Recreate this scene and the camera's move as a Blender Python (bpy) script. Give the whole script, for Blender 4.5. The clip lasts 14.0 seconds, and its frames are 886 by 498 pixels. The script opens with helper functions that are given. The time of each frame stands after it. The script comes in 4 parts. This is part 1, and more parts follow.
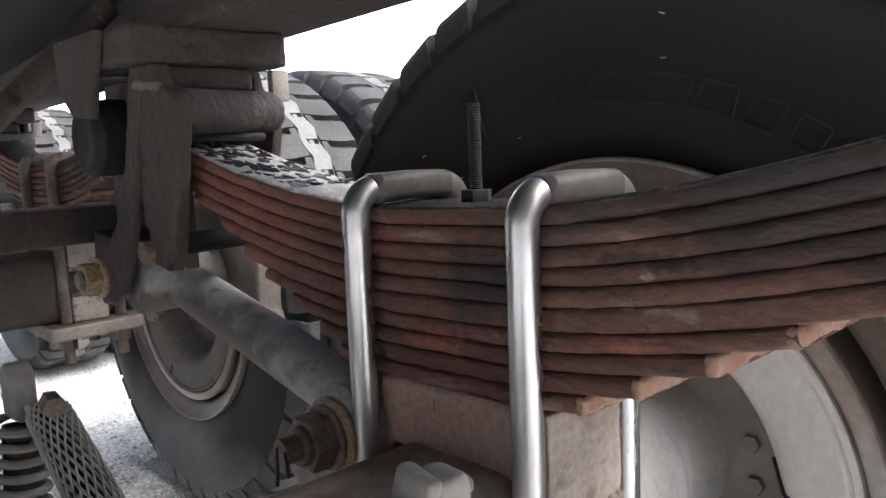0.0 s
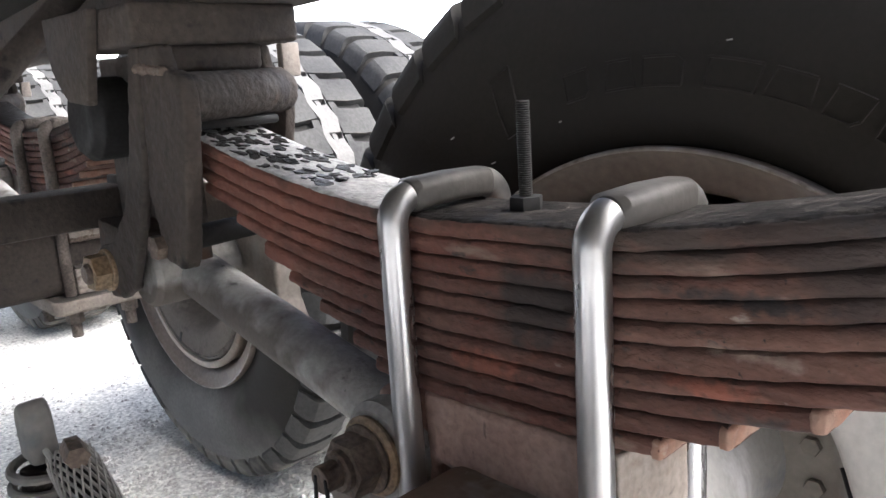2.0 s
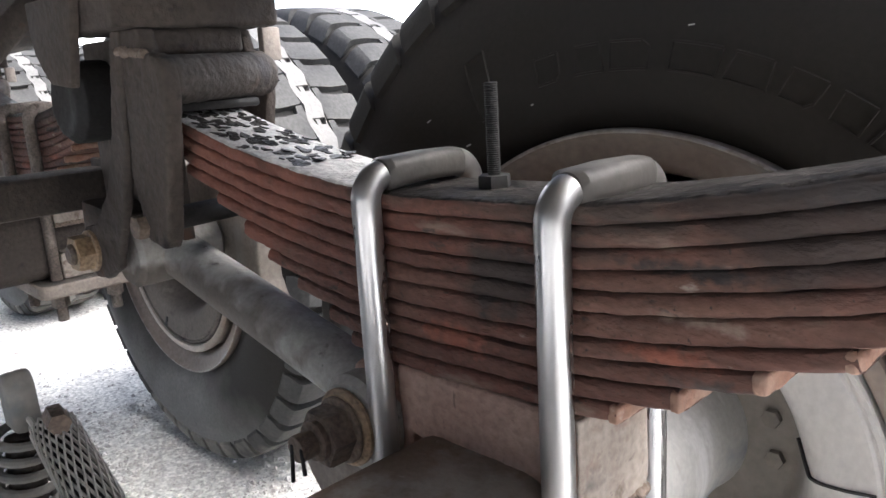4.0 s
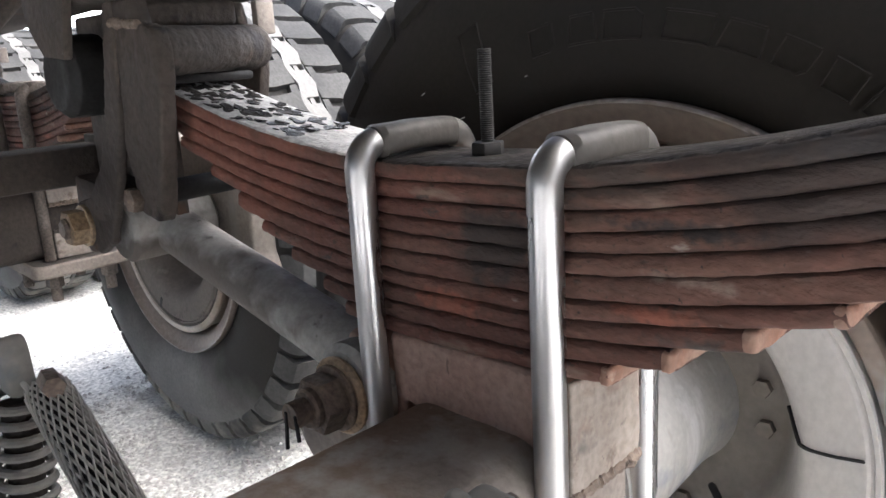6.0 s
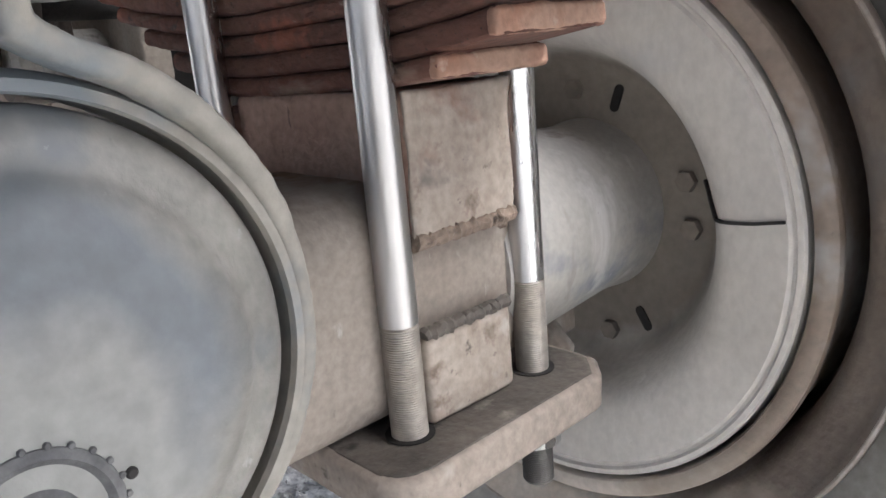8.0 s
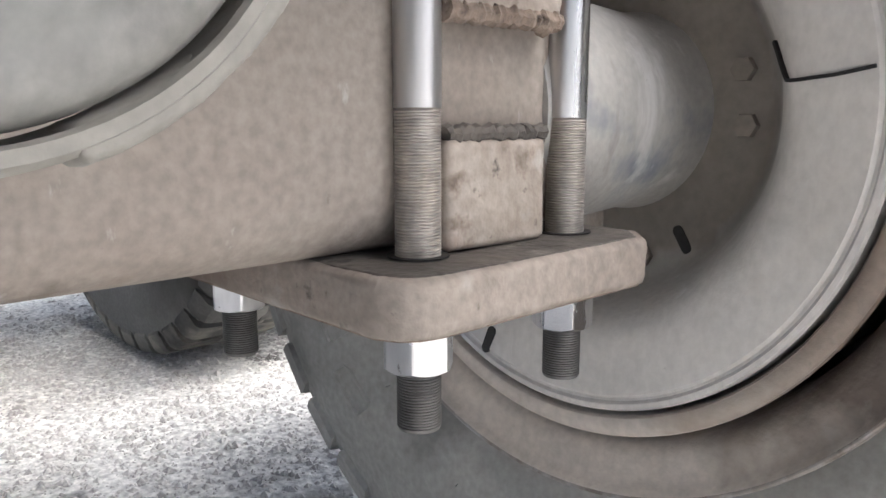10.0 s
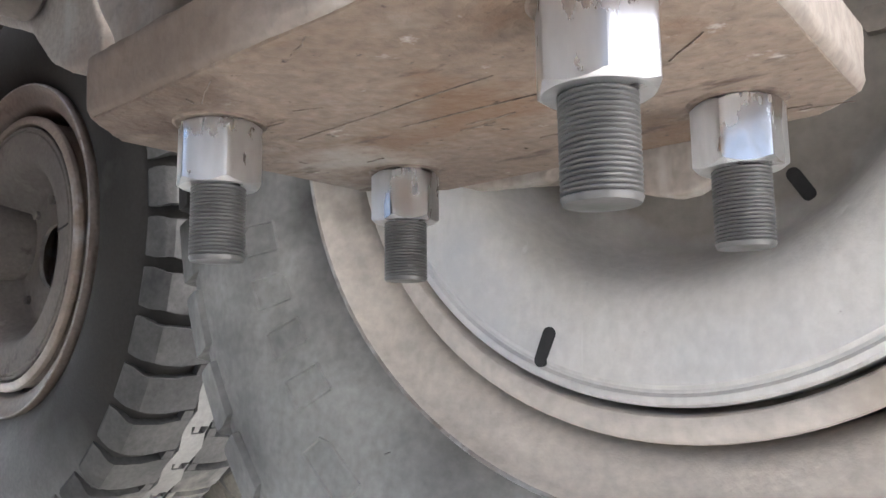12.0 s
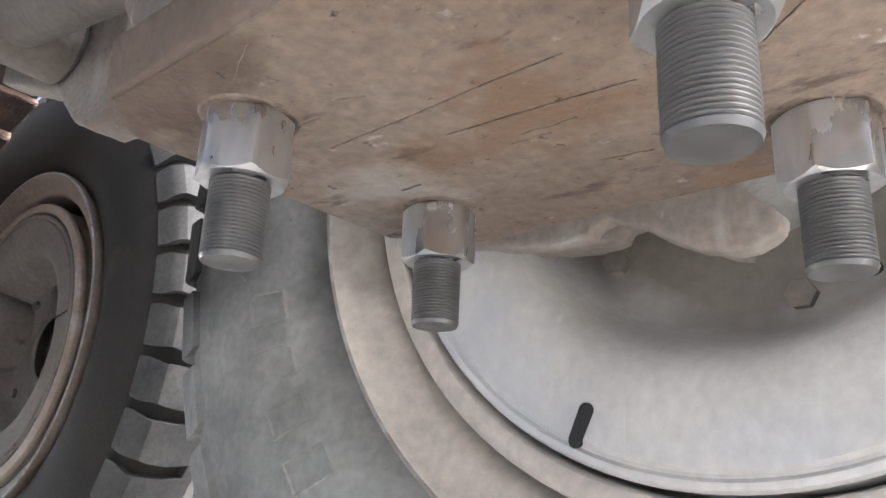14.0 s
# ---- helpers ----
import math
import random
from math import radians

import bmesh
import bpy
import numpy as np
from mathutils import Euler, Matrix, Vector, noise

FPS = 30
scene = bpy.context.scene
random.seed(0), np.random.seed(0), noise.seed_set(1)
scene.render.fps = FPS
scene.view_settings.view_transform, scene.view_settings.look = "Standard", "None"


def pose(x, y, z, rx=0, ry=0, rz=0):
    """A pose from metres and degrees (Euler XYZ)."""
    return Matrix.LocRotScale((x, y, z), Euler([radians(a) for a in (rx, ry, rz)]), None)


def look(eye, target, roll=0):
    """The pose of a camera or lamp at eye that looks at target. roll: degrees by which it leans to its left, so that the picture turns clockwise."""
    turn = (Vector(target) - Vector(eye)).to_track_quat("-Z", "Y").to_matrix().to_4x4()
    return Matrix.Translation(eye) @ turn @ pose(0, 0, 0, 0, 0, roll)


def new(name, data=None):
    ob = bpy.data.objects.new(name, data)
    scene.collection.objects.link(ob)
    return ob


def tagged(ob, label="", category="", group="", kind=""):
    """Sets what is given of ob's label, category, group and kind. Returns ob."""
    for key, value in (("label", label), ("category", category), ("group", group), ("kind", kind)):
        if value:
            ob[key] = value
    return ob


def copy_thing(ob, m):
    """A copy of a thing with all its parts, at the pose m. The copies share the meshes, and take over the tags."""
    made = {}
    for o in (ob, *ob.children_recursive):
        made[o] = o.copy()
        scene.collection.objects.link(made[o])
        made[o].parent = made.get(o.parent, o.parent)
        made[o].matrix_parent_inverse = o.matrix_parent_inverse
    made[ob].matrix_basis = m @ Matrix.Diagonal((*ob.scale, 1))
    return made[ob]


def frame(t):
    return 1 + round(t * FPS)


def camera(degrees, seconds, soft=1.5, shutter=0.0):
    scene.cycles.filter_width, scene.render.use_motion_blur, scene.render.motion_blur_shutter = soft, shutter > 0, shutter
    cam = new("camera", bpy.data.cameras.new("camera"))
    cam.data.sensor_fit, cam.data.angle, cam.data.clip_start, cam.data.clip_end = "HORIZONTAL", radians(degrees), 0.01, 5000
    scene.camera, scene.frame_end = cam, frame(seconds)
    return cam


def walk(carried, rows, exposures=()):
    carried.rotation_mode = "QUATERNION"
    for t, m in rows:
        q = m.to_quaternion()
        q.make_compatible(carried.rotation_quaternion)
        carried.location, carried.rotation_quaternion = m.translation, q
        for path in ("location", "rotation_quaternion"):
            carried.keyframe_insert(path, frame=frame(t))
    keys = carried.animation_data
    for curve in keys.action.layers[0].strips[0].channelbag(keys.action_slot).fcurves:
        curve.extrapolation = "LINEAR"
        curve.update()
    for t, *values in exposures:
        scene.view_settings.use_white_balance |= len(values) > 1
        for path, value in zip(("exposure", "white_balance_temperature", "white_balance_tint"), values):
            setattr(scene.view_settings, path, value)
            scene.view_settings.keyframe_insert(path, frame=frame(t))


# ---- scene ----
cam = camera(58.9, 14.0)
PATH = [
    (0, (0.415, -0.403, 0.809), (-1.018, 0.966, 0.539), -2.3),
    (0.5, (0.373, -0.398, 0.824), (-1.06, 0.933, 0.408), -2.9),
    (1, (0.339, -0.389, 0.848), (-1.076, 0.954, 0.41), -3.4),
    (1.5, (0.332, -0.381, 0.854), (-1.078, 0.961, 0.396), -3.6),
    (2, (0.344, -0.382, 0.861), (-1.067, 0.966, 0.423), -3.7),
    (2.5, (0.349, -0.387, 0.858), (-1.063, 0.956, 0.408), -3.6),
    (3, (0.363, -0.384, 0.854), (-1.027, 0.977, 0.39), -3.1),
    (3.2, (0.371, -0.384, 0.856), (-1.02, 0.977, 0.395), -3.6),
    (5.3, (0.367, -0.397, 0.851), (-1.018, 0.967, 0.379), -3.0),
    (5.5, (0.368, -0.397, 0.85), (-1.015, 0.966, 0.37), -3.1),
    (6, (0.374, -0.392, 0.84), (-1.003, 0.972, 0.345), -3.3),
    (6.5, (0.39, -0.374, 0.81), (-0.983, 0.986, 0.294), -4.9),
    (7, (0.409, -0.326, 0.75), (-0.958, 1.038, 0.229), -5.9),
    (7.5, (0.418, -0.299, 0.701), (-0.955, 1.055, 0.168), -6.1),
    (8, (0.418, -0.287, 0.651), (-0.989, 1.031, 0.117), -4.9),
    (8.2, (0.406, -0.28, 0.616), (-0.988, 1.057, 0.099), -3.5),
    (8.5, (0.41, -0.279, 0.61), (-0.992, 1.048, 0.088), -3.5),
    (9, (0.403, -0.272, 0.571), (-1.005, 1.055, 0.065), -2.5),
    (9.2, (0.403, -0.274, 0.557), (-1.009, 1.053, 0.064), -1.8),
    (11.3, (0.248, -0.241, 0.347), (-1.075, 1.262, 0.415), 0.3),
    (11.5, (0.235, -0.234, 0.329), (-1.067, 1.278, 0.464), -0.9),
    (12, (0.182, -0.204, 0.288), (-1.069, 1.332, 0.566), -0.7),
    (12.5, (0.158, -0.191, 0.263), (-1.053, 1.334, 0.719), 1.6),
    (13, (0.148, -0.18, 0.249), (-1.061, 1.315, 0.8), 3.9),
    (13.5, (0.148, -0.181, 0.254), (-1.03, 1.312, 0.873), 3.1),
    (14, (0.139, -0.175, 0.249), (-1.071, 1.29, 0.871), 2.7),
]
walk(cam, [(t, look(eye, target, roll)) for t, eye, target, roll in PATH],
     [(0.0, 1.12, 5950, 10), (0.8, 1.45, 5950, 10), (3.0, 1.50, 5950, 10), (6.0, 1.48, 5980, 10), (7.3, 1.38, 6020, 10), (8.2, 1.18, 6020, 10), (9.0, 1.18, 6020, 10), (11.5, 1.36, 5980, 10), (12.0, 2.08, 5950, 10), (14.0, 2.20, 5950, 10)])

# ---- world, sun and sky light ----
world = bpy.data.worlds.new("sky")
scene.world = world
world.use_nodes = True
wn = world.node_tree
sky = wn.nodes.new("ShaderNodeTexSky")
sky.sky_type = 'NISHITA'
sky.sun_disc = False
sky.sun_elevation = radians(54)
sky.sun_rotation = radians(59)
sky.dust_density = 6.0
sky.air_density = 0.7
wn.links.new(sky.outputs[0], wn.nodes["Background"].inputs[0])
wn.nodes["Background"].inputs[1].default_value = 0.15
SUN_FROM = Vector((0.50, 0.30, 0.81))
sun_data = bpy.data.lights.new("sun", 'SUN')
sun_data.energy, sun_data.angle, sun_data.color = 2.6, radians(48), (1.0, 0.98, 0.95)
sun = new("sun", sun_data)
sun.matrix_world = look(SUN_FROM * 20, (0, 0, 0))


# ---- materials ----
def mat(name, base, dust=None, rough=0.6, metal=0.0, scale=30.0, amount=0.5, bump=0.15, fine=220.0, streak=None, spots=None, tone=0.35, dust_metal=0.0, vary=0.0, soft=0.08):
    """A surface with grain at two scales: base colour, dust or wear in patches, small relief."""
    m = bpy.data.materials.new(name)
    m.use_nodes = True
    t = m.node_tree
    b = t.nodes["Principled BSDF"]
    co = t.nodes.new("ShaderNodeTexCoord")
    mp = t.nodes.new("ShaderNodeMapping")
    if streak:
        mp.inputs["Scale"].default_value = streak
    t.links.new(co.outputs["Object"], mp.inputs[0])
    big = t.nodes.new("ShaderNodeTexNoise")
    big.inputs["Scale"].default_value, big.inputs["Detail"].default_value, big.inputs["Roughness"].default_value = scale, 8, 0.62
    small = t.nodes.new("ShaderNodeTexNoise")
    small.inputs["Scale"].default_value, small.inputs["Detail"].default_value = fine, 4
    for n in (big, small):
        t.links.new(mp.outputs[0], n.inputs["Vector"])
    ramp = t.nodes.new("ShaderNodeValToRGB")
    c = 0.62 - 0.3 * amount
    ramp.color_ramp.elements[0].position, ramp.color_ramp.elements[1].position = max(0.02, c - 0.12), min(0.98, c + 0.12)
    t.links.new(big.outputs[0], ramp.inputs[0])
    mix = t.nodes.new("ShaderNodeMix")
    mix.data_type = 'RGBA'
    mix.inputs["A"].default_value = (*base, 1)
    mix.inputs["B"].default_value = (*(dust or [min(1, v * 1.35) for v in base]), 1)
    t.links.new(ramp.outputs[0], mix.inputs["Factor"])
    grain = t.nodes.new("ShaderNodeMapRange")
    grain.inputs["From Min"].default_value, grain.inputs["From Max"].default_value = 0.3, 0.7
    grain.inputs["To Min"].default_value, grain.inputs["To Max"].default_value = 1 - tone, 1 + tone
    t.links.new(small.outputs[0], grain.inputs[0])
    mul = t.nodes.new("ShaderNodeVectorMath")
    mul.operation = 'SCALE'
    t.links.new(mix.outputs["Result"], mul.inputs[0])
    t.links.new(grain.outputs[0], mul.inputs["Scale"])
    last = mul.outputs[0]
    for k, (colour, size, limit, *stretch) in enumerate(spots or ()):
        v = t.nodes.new("ShaderNodeTexNoise")
        v.inputs["Scale"].default_value, v.inputs["Detail"].default_value, v.inputs["Roughness"].default_value = size, 5, 0.6
        mp2 = t.nodes.new("ShaderNodeMapping")
        mp2.inputs["Scale"].default_value = stretch[0] if stretch else (1, 1, 1)
        mp2.inputs["Location"].default_value = (1.7 * k + 0.3, 2.1 * k, 0.9 * k)
        t.links.new(co.outputs["Object"], mp2.inputs[0])
        t.links.new(mp2.outputs[0], v.inputs["Vector"])
        r2 = t.nodes.new("ShaderNodeValToRGB")
        r2.color_ramp.elements[0].position, r2.color_ramp.elements[1].position = limit, min(1.0, limit + soft)
        t.links.new(v.outputs[0], r2.inputs[0])
        m2 = t.nodes.new("ShaderNodeMix")
        m2.data_type = 'RGBA'
        t.links.new(r2.outputs[0], m2.inputs["Factor"])
        t.links.new(last, m2.inputs["A"])
        m2.inputs["B"].default_value = (*colour, 1)
        last = m2.outputs["Result"]
    if vary:
        info = t.nodes.new("ShaderNodeObjectInfo")
        vr = t.nodes.new("ShaderNodeMapRange")
        vr.inputs["To Min"].default_value, vr.inputs["To Max"].default_value = 1 - vary, 1 + vary
        t.links.new(info.outputs["Random"], vr.inputs[0])
        vm = t.nodes.new("ShaderNodeVectorMath")
        vm.operation = 'SCALE'
        t.links.new(last, vm.inputs[0])
        t.links.new(vr.outputs[0], vm.inputs["Scale"])
        last = vm.outputs[0]
    t.links.new(last, b.inputs["Base Color"])
    rr = t.nodes.new("ShaderNodeMapRange")
    rr.inputs["To Min"].default_value, rr.inputs["To Max"].default_value = max(0.05, rough - 0.12), min(1, rough + 0.15)
    t.links.new(ramp.outputs[0], rr.inputs[0])
    t.links.new(rr.outputs[0], b.inputs["Roughness"])
    if metal and dust:
        mm = t.nodes.new("ShaderNodeMapRange")
        mm.inputs["To Min"].default_value, mm.inputs["To Max"].default_value = metal, dust_metal
        t.links.new(ramp.outputs[0], mm.inputs[0])
        t.links.new(mm.outputs[0], b.inputs["Metallic"])
    else:
        b.inputs["Metallic"].default_value = metal
    if bump:
        add = t.nodes.new("ShaderNodeMath")
        t.links.new(big.outputs[0], add.inputs[0])
        t.links.new(small.outputs[0], add.inputs[1])
        bp = t.nodes.new("ShaderNodeBump")
        bp.inputs["Strength"].default_value, bp.inputs["Distance"].default_value = bump, 0.004
        t.links.new(add.outputs[0], bp.inputs["Height"])
        t.links.new(bp.outputs[0], b.inputs["Normal"])
    return m


LONG = (0.6, 1, 1)
RED = mat("red_primer_leaf", (0.112, 0.041, 0.028), (0.128, 0.068, 0.050), 0.75, 0, 12, 0.5, 0.6, 170, LONG,
          [((0.060, 0.043, 0.034), 6, 0.52, (0.6, 1, 1.6)), ((0.185, 0.130, 0.100), 22, 0.59, (0.35, 1, 1.4)), ((0.20, 0.072, 0.046), 15, 0.62, (0.4, 1, 1.2)), ((0.042, 0.031, 0.026), 75, 0.60, (0.55, 1, 1)), ((0.30, 0.25, 0.21), 95, 0.665, (0.45, 1, 1)), ((0.040, 0.030, 0.025), 30, 0.62, (0.35, 1, 1.2)), ((0.026, 0.02, 0.018), 230, 0.64)], 0.24, vary=0.16, soft=0.09)
RED_RAW = mat("bare_orange_primer", (0.27, 0.138, 0.090), (0.31, 0.205, 0.152), 0.75, 0, 30, 0.5, 0.4, 160, None, [((0.42, 0.355, 0.30), 40, 0.60), ((0.15, 0.10, 0.08), 60, 0.66)], 0.15, soft=0.12)
SEAT = mat("red_brown_dusty_seat", (0.315, 0.188, 0.145), (0.375, 0.265, 0.212), 0.85, 0, 7, 0.5, 0.55, 140, None,
           [((0.35, 0.30, 0.26), 10, 0.61), ((0.085, 0.066, 0.058), 70, 0.64, (1.4, 1, 0.5)), ((0.12, 0.112, 0.112), 14, 0.58), ((0.06, 0.05, 0.045), 150, 0.68)], 0.18, soft=0.12)
CHROME = mat("bright_steel", (0.62, 0.62, 0.62), (0.47, 0.46, 0.445), 0.30, 1.0, 10, 0.3, 0.012, 110, (1, 1, 0.12), [((0.20, 0.17, 0.15), 110, 0.72), ((0.33, 0.31, 0.29), 16, 0.66, (1, 1, 0.3))], 0.10, 0.9, soft=0.12)
CROWN = mat("dull_forged_steel", (0.060, 0.054, 0.047), (0.095, 0.087, 0.076), 0.6, 0.25, 10, 0.4, 0.15, 130, None, [((0.05, 0.044, 0.038), 20, 0.62)], 0.14, 0.1, soft=0.12)
THREAD = mat("dull_thread", (0.42, 0.40, 0.37), (0.36, 0.33, 0.29), 0.45, 0.8, 40, 0.6, 0.05, 160, None, None, 0.2, 0.35)
THREAD_END = mat("grey_thread", (0.150, 0.146, 0.140), (0.095, 0.092, 0.088), 0.45, 0.7, 40, 0.4, 0.05, 160, None, None, 0.2, 0.4)
ZINC = mat("zinc_nut", (0.60, 0.597, 0.592), (0.54, 0.535, 0.527), 0.31, 1.0, 26, 0.45, 0.05, 160, (1, 1, 0.4), [((0.38, 0.365, 0.345), 110, 0.75)], 0.08, 0.9)
PLATE = mat("brown_dusty_plate", (0.158, 0.116, 0.085), (0.200, 0.156, 0.121), 0.88, 0, 7, 0.5, 0.7, 150, None,
            [((0.165, 0.108, 0.070), 11, 0.55), ((0.29, 0.258, 0.222), 9, 0.57), ((0.36, 0.33, 0.29), 55, 0.645), ((0.085, 0.060, 0.042), 38, 0.60, (0.6, 1.4, 1)), ((0.040, 0.030, 0.023), 130, 0.645)], 0.18, soft=0.09)
DUSTY = mat("dust_covered_steel", (0.225, 0.190, 0.160), (0.270, 0.238, 0.207), 0.88, 0, 6, 0.5, 0.25, 170, None,
            [((0.205, 0.145, 0.105), 6, 0.56), ((0.15, 0.122, 0.098), 18, 0.61, (1, 1, 0.3)), ((0.34, 0.318, 0.285), 9, 0.58, (1.4, 1.4, 0.4)), ((0.40, 0.375, 0.34), 70, 0.67, (1, 1, 0.4)), ((0.07, 0.055, 0.045), 75, 0.70)], 0.14, soft=0.11)
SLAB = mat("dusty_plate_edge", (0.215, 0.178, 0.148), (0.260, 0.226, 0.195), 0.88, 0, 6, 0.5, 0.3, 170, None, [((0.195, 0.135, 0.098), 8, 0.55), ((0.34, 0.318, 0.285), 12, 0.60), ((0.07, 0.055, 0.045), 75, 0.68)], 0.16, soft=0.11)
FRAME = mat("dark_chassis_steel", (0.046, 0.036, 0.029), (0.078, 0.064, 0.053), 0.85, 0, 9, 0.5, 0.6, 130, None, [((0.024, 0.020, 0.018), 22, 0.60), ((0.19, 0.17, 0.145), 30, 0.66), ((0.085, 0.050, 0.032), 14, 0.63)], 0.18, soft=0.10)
# the bluish patches imitate a sheen on the aluminium
SHIELD = mat("dusty_aluminium", (0.505, 0.485, 0.45), (0.58, 0.555, 0.515), 0.45, 0.2, 5, 0.5, 0.10, 160, (1, 1, 0.7),
             [((0.40, 0.37, 0.33), 6, 0.56), ((0.43, 0.44, 0.455), 4, 0.55), ((0.74, 0.735, 0.71), 45, 0.665, (1.6, 1, 0.05)), ((0.74, 0.73, 0.70), 120, 0.71, (1.5, 1, 0.15)), ((0.17, 0.145, 0.12), 110, 0.72)], 0.07, soft=0.15)
RIM = mat("dusty_rim", (0.105, 0.080, 0.063), (0.152, 0.125, 0.102), 0.55, 0.0, 6, 0.5, 0.2, 120, None, [((0.105, 0.072, 0.052), 14, 0.60), ((0.14, 0.137, 0.133), 6, 0.58), ((0.24, 0.215, 0.185), 30, 0.66), ((0.06, 0.045, 0.035), 80, 0.72)], 0.15, soft=0.14)
BROWN_RIM = mat("brown_rim", (0.125, 0.094, 0.073), (0.20, 0.165, 0.137), 0.6, 0.0, 6, 0.5, 0.2, 120, None, [((0.10, 0.068, 0.05), 14, 0.58), ((0.27, 0.24, 0.205), 8, 0.60), ((0.06, 0.045, 0.035), 80, 0.70)], 0.15, soft=0.14)
WORN_STEEL = mat("rubbed_bare_steel", (0.36, 0.35, 0.335), (0.22, 0.19, 0.16), 0.5, 0.4, 26, 0.5, 0.1, 150, None, [((0.12, 0.09, 0.07), 30, 0.58)], 0.15, 0.0, soft=0.1)
DRUM = mat("dusty_drum", (0.185, 0.143, 0.110), (0.255, 0.208, 0.168), 0.6, 0.0, 6, 0.5, 0.2, 120, None, [((0.20, 0.148, 0.108), 14, 0.58), ((0.40, 0.40, 0.395), 6, 0.58), ((0.10, 0.075, 0.058), 60, 0.66)], 0.13, soft=0.14)
# forward brake's colour, darkened for the shade it sits in; also fills the crack
SHADE_BROWN = mat("shade_and_crack_brown", (0.105, 0.09, 0.077), (0.16, 0.142, 0.124), 0.85, 0, 8, 0.5, 0.2, 120, None, [((0.06, 0.05, 0.043), 20, 0.62), ((0.23, 0.21, 0.185), 14, 0.64)], 0.12, soft=0.12)
GRIME = mat("brown_grime", (0.185, 0.158, 0.130), (0.24, 0.21, 0.176), 0.8, 0, 8, 0.5, 0.2, 120, None, [((0.10, 0.08, 0.065), 22, 0.66), ((0.28, 0.25, 0.215), 16, 0.63)], 0.14, soft=0.12)
SPINDLE = mat("blue_grey_spindle", (0.33, 0.320, 0.298), (0.40, 0.385, 0.352), 0.55, 0.1, 7, 0.5, 0.16, 160, None, [((0.20, 0.22, 0.245), 9, 0.56), ((0.56, 0.555, 0.535), 16, 0.57, (1.5, 1, 0.12)), ((0.23, 0.208, 0.18), 18, 0.62, (1.5, 1, 0.14)), ((0.09, 0.082, 0.075), 70, 0.72)], 0.08, soft=0.12)
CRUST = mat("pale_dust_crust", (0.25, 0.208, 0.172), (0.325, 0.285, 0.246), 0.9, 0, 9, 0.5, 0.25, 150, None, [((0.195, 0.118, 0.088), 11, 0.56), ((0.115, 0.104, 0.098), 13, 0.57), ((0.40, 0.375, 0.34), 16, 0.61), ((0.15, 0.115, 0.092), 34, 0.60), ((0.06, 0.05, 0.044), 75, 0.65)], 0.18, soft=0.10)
RUBBER = mat("dusty_graded_rubber", (0.0115, 0.0102, 0.0085), (0.022, 0.0195, 0.016), 0.82, 0, 4, 0.5, 0.12, 170, None, [((0.066, 0.061, 0.053), 5, 0.62), ((0.016, 0.015, 0.014), 60, 0.73)], 0.10, soft=0.18)
# far tyres: dusty rubber darkened for the deeper shade they stand in
SHADED_RUBBER = mat("shaded_dusty_rubber", (0.016, 0.0145, 0.0128), (0.032, 0.029, 0.025), 0.82, 0, 4, 0.5, 0.12, 170, None, [((0.066, 0.061, 0.053), 5, 0.62), ((0.016, 0.015, 0.014), 60, 0.73)], 0.10, soft=0.18)
TREAD = mat("worn_tread", (0.135, 0.13, 0.121), (0.215, 0.208, 0.193), 0.85, 0, 7, 0.5, 0.25, 130, None, [((0.15, 0.143, 0.13), 10, 0.66)], 0.10, soft=0.14)
SHOULDER = mat("dusty_shoulder_rubber", (0.040, 0.039, 0.038), (0.085, 0.083, 0.078), 0.85, 0, 9, 0.5, 0.2, 140, None, [((0.12, 0.112, 0.10), 8, 0.62)], 0.14, soft=0.14)
ROD = mat("grey_dusty_paint", (0.32, 0.308, 0.282), (0.40, 0.385, 0.352), 0.75, 0, 8, 0.5, 0.25, 160, None, [((0.12, 0.107, 0.098), 30, 0.62), ((0.46, 0.44, 0.40), 8, 0.55), ((0.06, 0.052, 0.047), 60, 0.68)], 0.14, soft=0.08)
CHAMBER = mat("grey_chamber_paint", (0.155, 0.152, 0.142), (0.215, 0.209, 0.190), 0.45, 0.0, 9, 0.5, 0.14, 150, None, [((0.105, 0.118, 0.130), 12, 0.60), ((0.245, 0.239, 0.22), 30, 0.59), ((0.40, 0.395, 0.38), 70, 0.665), ((0.06, 0.058, 0.055), 55, 0.675), ((0.10, 0.085, 0.07), 24, 0.645)], 0.16, soft=0.12)
BAND = mat("dusty_clamp_band", (0.20, 0.188, 0.165), (0.255, 0.242, 0.216), 0.8, 0.0, 9, 0.5, 0.2, 130, None, [((0.15, 0.17, 0.185), 12, 0.56), ((0.10, 0.095, 0.09), 45, 0.70)], 0.12, soft=0.12)
BROWN_NUT = mat("brown_greasy_steel", (0.11, 0.08, 0.062), (0.19, 0.145, 0.11), 0.55, 0.3, 30, 0.4, 0.3)
BRASS = mat("tan_washer", (0.36, 0.25, 0.145), (0.28, 0.21, 0.14), 0.55, 0.3, 30, 0.4, 0.15)
DARK_PLUG = mat("dark_rubber_plug", (0.052, 0.054, 0.058), (0.105, 0.107, 0.108), 0.6, 0, 30, 0.5, 0.2)
OIL = mat("oily_dirt", (0.060, 0.053, 0.046), (0.115, 0.100, 0.086), 0.75, 0, 16, 0.5, 0.5, 150, None, [((0.03, 0.027, 0.024), 40, 0.62), ((0.19, 0.17, 0.15), 30, 0.66)], 0.2, soft=0.1)
